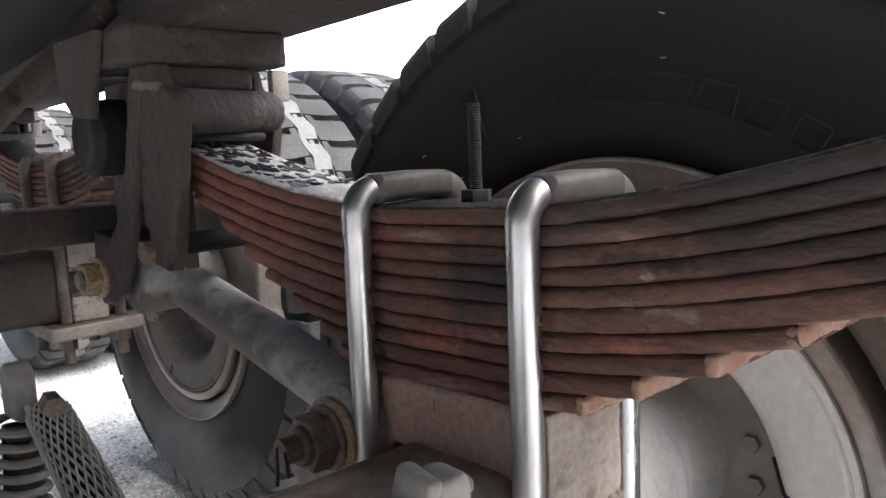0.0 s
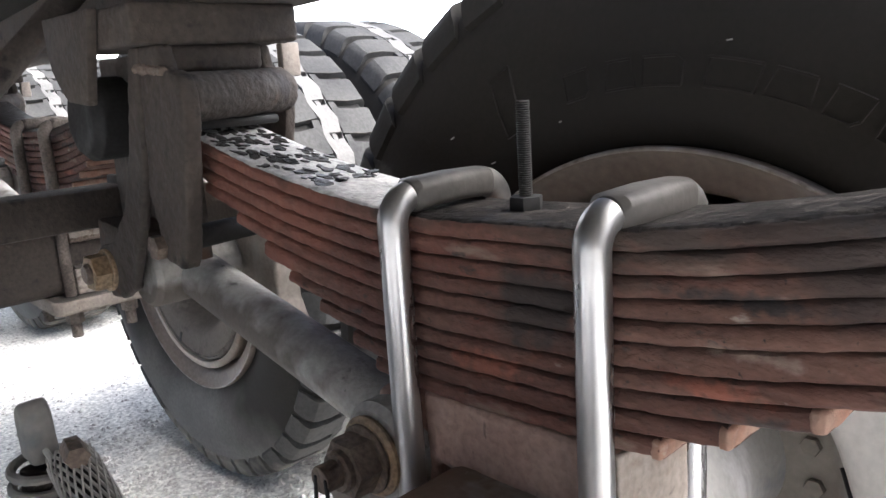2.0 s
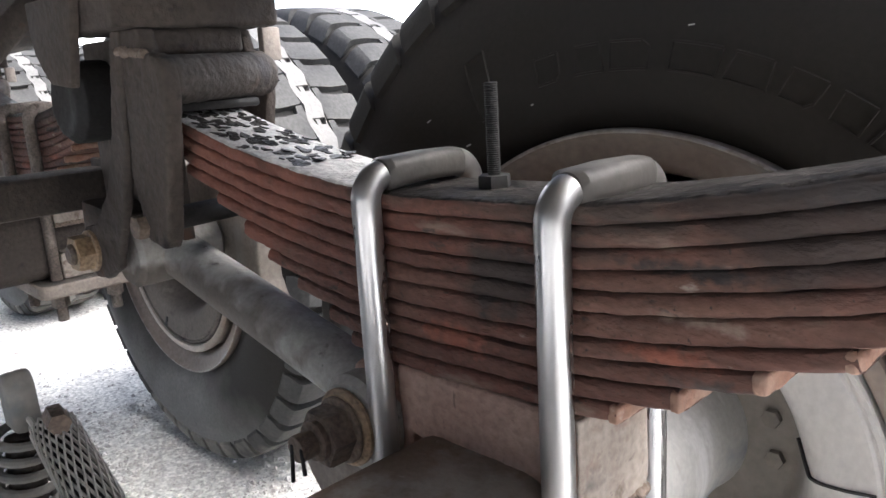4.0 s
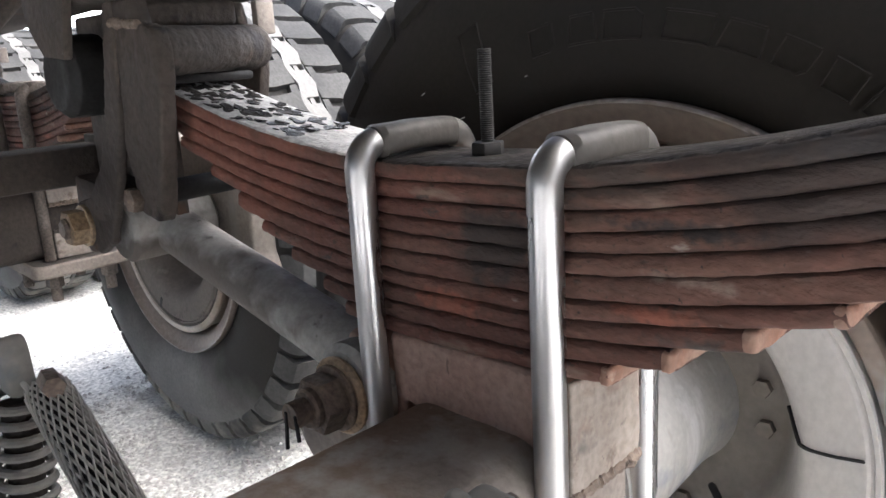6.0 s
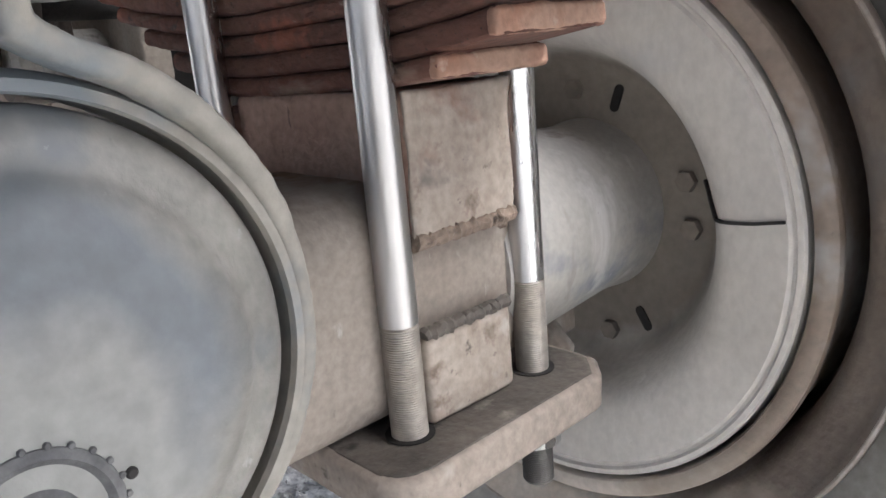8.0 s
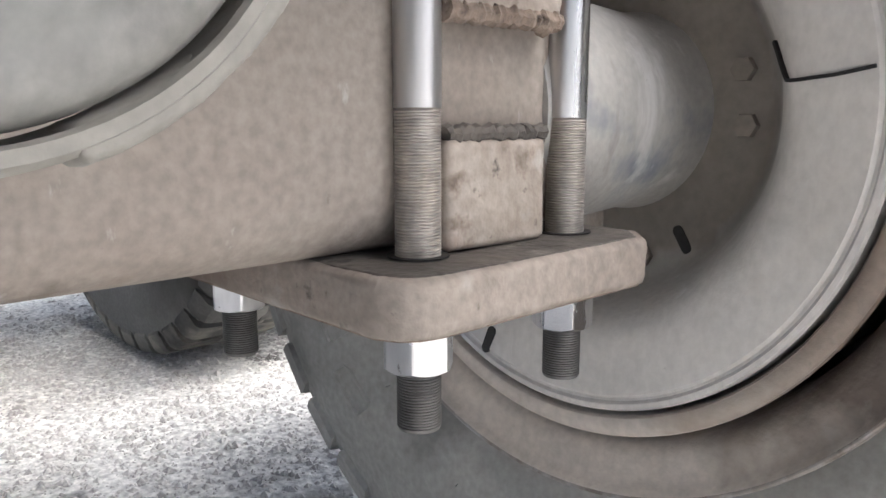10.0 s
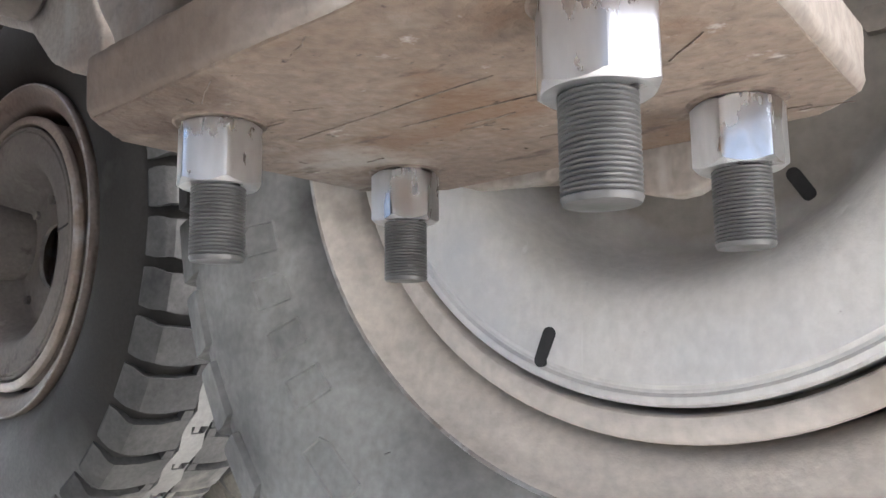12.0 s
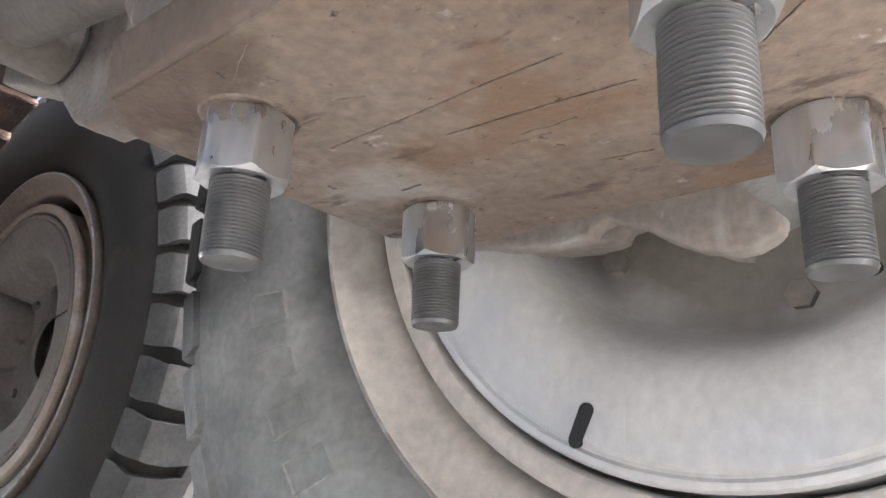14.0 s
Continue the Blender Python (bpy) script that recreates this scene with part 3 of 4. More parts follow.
def moulding_bm(r, ang0, w, h, t, outline, slant=0.2):
    """A hollow raised outline moulded into the sidewall: a thin ridge round a plain shape."""
    bm = bmesh.new()
    pts = [((x - 0.5) * w + slant * (y - 0.5) * h, (y - 0.5) * h) for x, y in outline]
    for (xa, ya), (xb, yb) in zip(pts, pts[1:] + pts[:1]):
        L = math.hypot(xb - xa, yb - ya)
        nx, ny = -(yb - ya) / L, (xb - xa) / L
        ring = []
        for k in range(5):
            u, v = xa + (xb - xa) * k / 4, ya + (yb - ya) * k / 4
            row = []
            for side, up in ((-1, 0.0012), (-0.55, -0.0022), (0.55, -0.0022), (1, 0.0012)):
                rr, ang = r + v + ny * side * t / 2, ang0 - (u + nx * side * t / 2) / r
                row.append(bm.verts.new((rr * math.cos(ang), side_y(rr) + up, rr * math.sin(ang))))
            ring.append(row)
        for p, q in zip(ring, ring[1:]):
            for k in range(3):
                bm.faces.new((p[k], p[k + 1], q[k + 1], q[k]))
    return bm


def side_y(r):
    pts = [(0.285, 0.030), (0.297, 0.022), (0.33, 0.008), (0.37, 0.001), (0.41, 0.0), (0.435, 0.004), (0.460, 0.011), (0.478, 0.020)]
    return float(np.interp(r, [a for a, _ in pts], [b for _, b in pts]))


def make_wheel(rubber, lug_rubber, rim_paint):
    w = thing("wheel", "dusty black truck wheel with worn lug-tread tyre", "wheel", "trailer wheels")
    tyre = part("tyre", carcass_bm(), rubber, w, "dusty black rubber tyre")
    part("tread", tread_bm(), TREAD, tyre, "worn pale-dusted tread blocks", 0)
    for side in (0, 1):
        tagged(part("shoulder", tread_bm(side), lug_rubber, tyre, "notched shoulder blocks", 28), kind="stuff")
    rim = part("rim", rim_bm(), rim_paint, w, "dusty steel rim")
    part("flange_edge", lathe([(0.2932, 0.0090), (0.2938, 0.0077), (0.2950, 0.0072), (0.2962, 0.0077), (0.2970, 0.0092), (0.2950, 0.0100)], 128, None, True), WORN_STEEL, rim, "rubbed bare edge of the flange")
    return w


# the far wheels' rubber has their shade in its colour
wheel, far_wheel = make_wheel(RUBBER, RUBBER, RIM), make_wheel(SHADED_RUBBER, SHOULDER, BROWN_RIM)
wheel.matrix_world = pose(0, WHEEL_Y, WHEEL_Z)
far_wheel.matrix_world = pose(STEP.x, WHEEL_Y + STEP.y, WHEEL_Z, 0, 7, 0)
for off in (0, 0.60):
    copy_thing(far_wheel, pose(STEP.x * 2 - 0.37, WHEEL_Y + STEP.y * 2 - 0.075 + off, WHEEL_Z, 0, 14 + 50 * off, 180 if off else 0))
for k in (0, 1):
    copy_thing(far_wheel, pose(STEP.x * k, WHEEL_Y + STEP.y * k + 0.60, WHEEL_Z, 0, 11 * k + 4, 180))
    # unseen wheels on the other side, added to hold back light from there
    if k:
        for off in (1.22, 1.82):
            copy_thing(far_wheel, pose(STEP.x * k, STEP.y * k - off, WHEEL_Z, 0, 5 * k + 40 * off, 180 if off < 1.5 else 0))


# raised shapes moulded into the sidewall that faces the axle
def mark(r, deg, w, h, shape=0):
    part("moulded_mark", moulding_bm(r, radians(deg), w, h, 0.0030, OUTLINES[shape]), RUBBER, wheel.children[0], "raised outline shape", 0)


for deg, w, shape in ((103.2, 0.026, 2), (96.0, 0.031, 1), (89.5, 0.037, 3), (80.0, 0.042, 0), (72.6, 0.038, 1), (66.0, 0.027, 2), (59.8, 0.028, 4), (53.8, 0.028, 3), (48.0, 0.028, 0)):
    mark(0.3595, deg, w, 0.0235, shape)
for deg, shape in ((196.5, 3), (204, 2), (211, 4), (218.2, 0)):
    mark(0.361, deg, 0.026, 0.034, shape)
mark(0.381, 228, 0.052, 0.026, 2)
mark(0.374, 116, 0.026, 0.058)
# thin rubber whiskers left by the mould
rng = random.Random(8)
hairs = []
for _ in range(46):
    a, r = rng.uniform(0, 2 * math.pi), rng.choice((0.335, 0.352, 0.385, 0.42, 0.44))
    base = Vector((r * math.cos(a), side_y(r) + 0.001, r * math.sin(a)))
    hairs.append(rod(base, base + Vector((rng.uniform(-0.003, 0.003), -0.006, rng.uniform(-0.003, 0.003))), 0.0007, 6))
tagged(part("mould_whisker", join(*hairs), CHAMBER, wheel.children[0], "pale thin rubber whiskers", 0), kind="stuff")


# ---- axle with brake drum, dust shield, seat and clamp plate ----
def capsule(w, h, n=8):
    r = w / 2
    pts = [(r * math.cos(math.pi * k / n), h / 2 - r + r * math.sin(math.pi * k / n)) for k in range(n + 1)]
    return pts + [(-x, -y) for x, y in pts]


SHIELD_FACE = [(0.060, 0.289), (0.118, 0.289), (0.125, 0.2875), (0.131, 0.283), (0.136, 0.2745), (0.141, 0.263), (0.146, 0.250), (0.151, 0.2385), (0.156, 0.2300), (0.161, 0.2240), (0.167, 0.2200), (0.174, 0.2178), (0.182, 0.2168), (0.214, 0.2145)]


def make_brake(shield_m=None, grime_m=None):
    shield_m, grime_m = shield_m or SHIELD, grime_m or GRIME
    b = thing("brake_drum", ("grey" if shield_m is SHIELD else "dark shaded") + " brake drum behind a dusty pressed dust shield", "brake drum", "brake drums")
    part("drum", lathe([(0.2298, 0.240), (0.2300, 0.2160), (0.2314, 0.2136), (0.2350, 0.2122), (0.2420, 0.2132), (0.2455, 0.2160), (0.2465, 0.2200), (0.2462, 0.2250), (0.2440, 0.2280), (0.2400, 0.2300), (0.2395, 0.40), (0.10, 0.41), (0.10, 0.40), (0.236, 0.39)], 96, None, True), DRUM, b, "dusty pitted cast iron drum")
    sh = part("dust_shield", lathe(SHIELD_FACE + [(0.2165, 0.2165),
                                    (0.2185, 0.2165), (0.2205, 0.2138), (0.2242, 0.2140), (0.2260, 0.2160), (0.2266, 0.222), (0.2268, 0.24), (0.226, 0.25), (0.185, 0.230), (0.165, 0.236), (0.150, 0.272), (0.136, 0.297), (0.060, 0.297)], 128, None, True), shield_m, b, "dusty pressed aluminium dust shield")
    for ang, r in ((94, 0.106), (17.4, 0.106), (-4.4, 0.106), (-78, 0.116), (-139.3, 0.118), (130, 0.11), (175, 0.11)):
        a = radians(ang)
        c = Vector((r * math.cos(a), 0.2886, r * math.sin(a)))
        part("bolt", hexnut(c, c + Vector((0, -0.007, 0)), 0.016, 0, 0.0012), grime_m, sh)
    for ang, r, y, ln in ((-59, 0.113, 0.2882, 0.024), (70.4, 0.104, 0.2882, 0.024), (-112.4, 0.2070, 0.2148, 0.026)):
        a = radians(ang)
        bmc = prism(capsule(0.0085, ln), 1, -0.0006, 0.003, 0)
        bmc.transform(Matrix.Translation((r * math.cos(a), y, r * math.sin(a))) @ Matrix.Rotation(-(a - math.pi / 2), 4, 'Y'))
        part("slot", bmc, BLACK, sh, "dark open slot", 0)
    # the split line of the two shield halves, following the shield's face
    bends = ((0.144, 0.0455), (0.152, 0.032), (0.157, 0.0235), (0.160, 0.0202), (0.168, 0.0204), (0.190, 0.0225), (0.212, 0.0265))
    line = []
    for k in range(61):
        x = 0.144 + 0.068 * k / 60
        z = float(np.interp(x, [q[0] for q in bends], [q[1] for q in bends]))
        r = math.hypot(x, z)
        y = float(np.interp(r + 0.0008, [q[0] for q in SHIELD_FACE], [q[1] for q in SHIELD_FACE]))
        line.append((x * (1 - 0.0008 / r), y - 0.0004, z * (1 - 0.0008 / r)))
    part("seam", sweep(line, [(-0.0013, -0.0011), (0.0013, -0.0011), (0.0013, 0.0011), (-0.0013, 0.0011)]), BLACK, sh, "dark split between shield halves", 0)
    return b


def bead(points, r, seed):
    """A lumpy weld bead."""
    k = [0.8 + 0.7 * abs(noise.noise((i * 0.55, seed * 3.1, 1))) for i in range(len(points))]
    return sweep(points, circle(r, 8), (0, 0, 1), True, [(q, q) for q in k])


def rounded_square(h, r, n=6):
    pts = []
    for cx, cy, a0 in ((1, 1, 0), (-1, 1, 90), (-1, -1, 180), (1, -1, 270)):
        for k in range(n + 1):
            a = radians(a0 + 90 * k / n)
            pts.append((cx * (h - r) + r * math.cos(a), cy * (h - r) + r * math.sin(a)))
    return pts


def make_axle(beam_m=None, spindle_m=None):
    beam_m, spindle_m = beam_m or DUSTY, spindle_m or SPINDLE
    ax = thing("axle", ("dusty" if beam_m is DUSTY else "dark brown") + " square trailer axle beam with spring seats", "axle", "axles")
    part("beam", sweep([(0, -2.0, -0.008), (0, -0.9, -0.008), (0, 0.05, -0.008), (0, 0.125, -0.004)], rounded_square(0.076, 0.034)), beam_m, ax, "dust-covered steel beam")
    part("spindle", lathe([(0.0, 0.090), (0.080, 0.090), (0.083, 0.096), (0.082, 0.16), (0.078, 0.22), (0.076, 0.25), (0.076, 0.27), (0.079, 0.294), (0.0, 0.294)], 64, Matrix.Translation((0, 0, -0.012))), spindle_m, ax, "grey dusted spindle end")
    seat = worn(part("spring_seat", prism([(-0.09, 0.034), (-0.078, 0.034), (-0.078, 0.06), (0.078, 0.06), (0.078, 0.034), (0.09, 0.034), (0.09, 0.1215), (-0.09, 0.118)], 1, 0.0, 0.086, 0.003), SEAT, ax, "red-brown dusty cast spring seat"), 0.0025, 0.003, 0.0014)
    worn(part("dust_crust", box((0.0870, -0.0005, 0.033), (0.0912, 0.0865, 0.121), 0.001), CRUST, ax, "pale dust crust on the seat's end"), 0.002, 0.004, 0.002)
    wavy = [(-0.15, -0.095), (-0.138, -0.097), (-0.119, -0.1025), (-0.085, -0.106), (-0.062, -0.1055), (-0.058, -0.098), (-0.047, -0.0965), (-0.032, -0.1025), (-0.018, -0.113), (0.0, -0.1235), (0.018, -0.127), (0.032, -0.125), (0.041, -0.120), (0.043, -0.112), (0.018, -0.088), (-0.15, -0.086)]
    inner = [(min(x, 0.012), z + 0.009) for x, z in wavy if x < 0.03 and z < -0.09] + [(0.012, -0.078), (-0.15, -0.078)]
    worn(part("hub_bracket", join(prism(wavy, 1, 0.194, 0.209, 0.002), prism(inner, 1, 0.207, 0.250, 0.002)), DUSTY, ax, "dusty wavy pressed bracket below the hub"), 0.0022, 0.003, 0.0008)
    part("weld", bead([(0.0885, -0.001 + 0.0022 * i, 0.035 + 0.002 * noise.noise((i * 0.6, 2, 0))) for i in range(40)], 0.0062, 2), CLOD, ax, "crumbling dirt over a rough weld bead")
    worn(part("lower_pad", prism([(-0.09, -0.083), (0.09, -0.083), (0.09, -0.026), (0.078, -0.028), (0.078, -0.076), (-0.078, -0.076), (-0.078, -0.028), (-0.09, -0.026)], 1, 0.0, 0.077, 0.003), CRUST, ax, "dusty flat steel pad"), 0.0025, 0.0022, 0.0008)
    part("weld", bead([(0.0865, 0.001 + 0.002 * i, -0.0235 + 0.002 * noise.noise((i * 0.6, 5, 0))) for i in range(39)], 0.0044, 5), OIL, ax, "dark rough weld bead")
    return ax


PLATE_OUTLINE = [(-0.152, -0.03), (-0.13, -0.055), (0.106, -0.0615), (0.117, -0.0565), (0.1235, -0.048), (0.126, -0.037), (0.126, 0.126), (0.107, 0.146), (-0.107, 0.156), (-0.147, 0.124)]


def make_plate():
    p = thing("clamp_plate", "thick brown dusty steel clamp plate under the axle", "plate", "clamp plates")
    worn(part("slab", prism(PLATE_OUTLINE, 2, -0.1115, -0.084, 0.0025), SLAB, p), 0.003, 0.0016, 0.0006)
    part("underside", prism([(x * 0.975 - 0.0003, 0.045 + (y - 0.045) * 0.97) for x, y in PLATE_OUTLINE], 2, -0.1125, -0.108, 0.0004), PLATE, p, "orange-brown scraped underside")
    worn(part("top_dirt", prism([(x * 0.965, 0.045 + (y - 0.045) * 0.95) for x, y in PLATE_OUTLINE], 2, -0.0870, -0.0832, 0.0008), OIL, p, "dark oily dirt on the upper face"), 0.0022, 0.0016, 0.0006)
    rng = random.Random(11)
    lines = [(-0.087, 0.023, 0.028, 0.014), (-0.039, 0.039, 0.040, 0.042), (-0.012, -0.044, 0.004, -0.051), (-0.076, -0.035, -0.051, -0.048), (0.081, 0.043, 0.099, 0.027), (-0.092, 0.073, -0.080, 0.072)]
    lines += [(x, y, x + rng.uniform(-0.03, 0.03), y + rng.uniform(-0.006, 0.006)) for x, y in ((rng.uniform(-0.11, 0.1), rng.uniform(-0.04, 0.13)) for _ in range(12))]
    for xa, ya, xb, yb in lines:
        w = rng.uniform(0.5, 1.0)
        part("scratch", sweep([(xa + (xb - xa) * k / 8, ya + (yb - ya) * k / 8 + 0.0012 * noise.noise((k * 0.7, xa * 40, 0)), -0.1128) for k in range(9)], [(-0.0005, -0.00025), (0.0005, -0.00025), (0.0005, 0.00025), (-0.0005, 0.00025)], (0, 0, 1), True, [(w * math.sin(math.pi * (k + 0.4) / 9) ** 0.6 * (0.5 + 0.5 * abs(noise.noise((k * 1.3, ya * 50, 3)))), 1) for k in range(9)]), BROWN_NUT, p, "thin dark scratch", 0)
    for x in (XA, XN):
        for y in (YI, YO):
            part("oil_ring", lathe([(0.0, 0.0), (0.0196, 0.0), (0.0185, 0.0006), (0, 0.0006)], 40, Matrix.Translation((x, y, -0.1126)) @ Matrix.Rotation(radians(-90), 4, 'X')), BROWN_NUT, p, "dark ring round a nut", 0)
            part("hole", lathe([(0.0, 0.0), (0.0155, 0.0), (0.0155, 0.0008), (0, 0.0008)], 24, Matrix.Translation((x, y, -0.0828)) @ Matrix.Rotation(radians(90), 4, 'X')), BLACK, p, "dark bolt hole", 0)
    return p


XA, XN, YI, YO, RB = -0.094, 0.083, -0.0135, 0.1035, 0.0116
LEAF_TOP = 0.7605 - AXLE_Z


def make_ubolt(shiny=True, turns=(7, 27)):
    """A U-bolt whose crown lies over the spring: plain legs, threaded ends, four-sided flats hammered into the crown."""
    leg_m, thread_m, end_m, nut_m = (CHROME, THREAD, THREAD_END, ZINC) if shiny else (DULL_ROD,) * 4
    u = thing("u_bolt", ("shiny steel" if shiny else "brown dusty") + " U-bolt clamping the leaf spring to the axle", "bolt", "U-bolts")
    zt = LEAF_TOP + 0.0125
    bend = 0.020
    path = [(0, YI, -0.011), (0, YI, zt - bend)]
    path += [(0, YI + bend - bend * math.cos(radians(a)), zt - bend + bend * math.sin(radians(a))) for a in range(10, 91, 10)]
    path += [(0, YI + bend + (YO - YI - 2 * bend) * k / 4, zt + 0.002 * math.sin(math.pi * k / 4)) for k in range(1, 5)]
    path += [(0, YO - bend + bend * math.sin(radians(a)), zt - bend + bend * math.cos(radians(a))) for a in range(10, 91, 10)]
    path += [(0, YO, -0.016)]
    def tube(points, scales):
        bm = bmesh.new()
        rings = []
        pv = [Vector(p) for p in points]
        for i, p in enumerate(pv):
            d = (pv[min(i + 1, len(pv) - 1)] - pv[max(i - 1, 0)]).normalized()
            q = Vector((1, 0, 0)).cross(d)
            rings.append([bm.verts.new(p + Vector((1, 0, 0)) * a * scales[i] + q * b * scales[i]) for a, b in circle(RB, 24)])
        for p, q in zip(rings, rings[1:]):
            for k in range(24):
                bm.faces.new((p[k], p[(k + 1) % 24], q[(k + 1) % 24], q[k]))
        bm.faces.new(rings[0])
        bm.faces.new(rings[-1])
        return bm
    def on_bend(p):
        return p[2] > zt - bend * 0.04
    first = next(i for i, p in enumerate(path) if on_bend(p))
    last = max(i for i, p in enumerate(path) if on_bend(p))
    legs = [1.0] * (first + 1)
    part("leg", tube(path[:first + 1], legs), leg_m, u, "polished steel leg" if shiny else "")
    part("leg", tube(path[last:], [1.0] * (len(path) - last)), leg_m, u, "polished steel leg" if shiny else "")
    if shiny:
        worn(part("crack", rod((0, YI + bend - 0.0012, zt), (0, YI + bend + 0.0022, zt), RB * 1.06, 24), SHADE_BROWN, u, "dark ragged crack at the bend", 0), 0.0012, 0.003, 0.002)
    mid = path[first:last + 1]
    flat = [(1.02, 1.02), (1.30, 1.10)] + [(1.58, 1.0)] * (len(mid) - 4) + [(1.30, 1.05), (1.0, 1.0)]
    saddle = bmesh.new()
    rings = []
    for (px, py, pz), (kx, kz) in zip(mid, flat):
        ring = []
        for k in range(32):
            a = 2 * math.pi * k / 32
            c, d = math.cos(a), math.sin(a)
            e = 0.62 if kx > 1.2 else 1.0
            ring.append(saddle.verts.new((px + RB * kx * math.copysign(abs(c) ** e, c), py, pz + RB * kz * math.copysign(abs(d) ** e, d) * (1 + 0.10 * (kx > 1.5) * c))))
        rings.append(ring)
    for p, q in zip(rings, rings[1:]):
        for k in range(32):
            saddle.faces.new((p[k], p[(k + 1) % 32], q[(k + 1) % 32], q[k]))
    saddle.faces.new(rings[0])
    saddle.faces.new(rings[-1][::-1])
    part("crown", saddle, CROWN if shiny else DULL_ROD, u, "dull flattened forged crown over the spring")
    for y, top, turn in ((YI, -0.011, turns[0]), (YO, -0.016, turns[1])):
        part("thread", thread((0, y, top), (0, y, -0.106), RB), thread_m, u, "dull dusty thread")
        part("thread_end", thread((0, y, -0.106), (0, y, -0.171), RB - 0.0002), end_m, u, "dark grey thread")
        part("nut", turned_nut(0, y, -0.1133, -0.1400, 0.0322, turn), nut_m, u, "bright zinc hexagon nut" if shiny else "brown hexagon nut", 20)
    return u


# leaf by leaf from the top: how far it reaches to either side, and its thickness
LEAVES = [(-0.530, 0.560, 0.0135), (-0.515, 0.545, 0.0145), (-0.500, 0.525, 0.0138), (-0.40, 0.46, 0.0135), (-0.345, 0.40, 0.0137), (-0.300, 0.325, 0.0172),
          (-0.263, 0.254, 0.0130), (-0.219, 0.209, 0.0138), (-0.173, 0.160, 0.0148), (-0.145, 0.118, 0.0135)]


def camber(x):
    """How the leaves rise to either side of their clamped middle."""
    return 0.035 * x + (0.335 if x > 0 else 0.35) * max(0.0, abs(x) - 0.06) ** 1.6


def leaf_bm(x0, x1, top, th):
    """One leaf: rounded edges, with an uneven, pitted and chipped flank."""
    n = max(40, int((x1 - x0) / 0.0045))
    sec = [(0.006, 0), (0.0030, -0.0006), (0.0012, -0.0019), (0.0003, -0.0040), (0.0, -0.0065), (0.0003, -th + 0.0038), (0.0012, -th + 0.0018), (0.0030, -th + 0.0006), (0.006, -th + 0.0002), (0.084, -th + 0.0002), (0.0892, -th + 0.0035), (0.09, -0.0065), (0.0875, -0.0012), (0.084, 0)]
    if th < 0.005:
        sec = [(0.006, 0), (0.0034, -0.0008), (0.0024, -0.0022), (0.0030, -th), (0.084, -th), (0.0885, -0.0022), (0.084, 0)]
    bm = bmesh.new()
    rings = []
    for i in range(n + 1):
        x = x0 + (x1 - x0) * i / n
        z = top + camber(x)
        slope = (camber(x + 0.001) - camber(x - 0.001)) / 0.002
        nv = Vector((-slope, 0, 1)).normalized()
        wob = 0.0009 * noise.noise((x * 14, top * 90, 0)) + 0.0005 * noise.noise((x * 60, top * 90, 7))
        ring = []
        for y, b in sec:
            inn = dz = 0.0
            if y < 0.045:
                chip = noise.noise((x * 75, (top + b) * 260, 4)) + 0.5 * noise.noise((x * 210, (top + b) * 420, 9))
                inn = wob + 0.0026 * max(0.0, chip - 0.33) + 0.0007 * chip
                dz = (0.0011 * noise.noise((x * 45, top * 70, 3)) + 0.0007 * noise.noise((x * 150, top * 70, 5))) * (y < 0.004)
            ring.append(bm.verts.new((x + nv.x * b, y + inn, z + nv.z * b + dz)))
        rings.append(ring)
    k = len(sec)
    for p, q in zip(rings, rings[1:]):
        for j in range(k):
            bm.faces.new((p[j], p[(j + 1) % k], q[(j + 1) % k], q[j]))
    bm.faces.new(rings[0])
    bm.faces.new(rings[-1][::-1])
    return bm


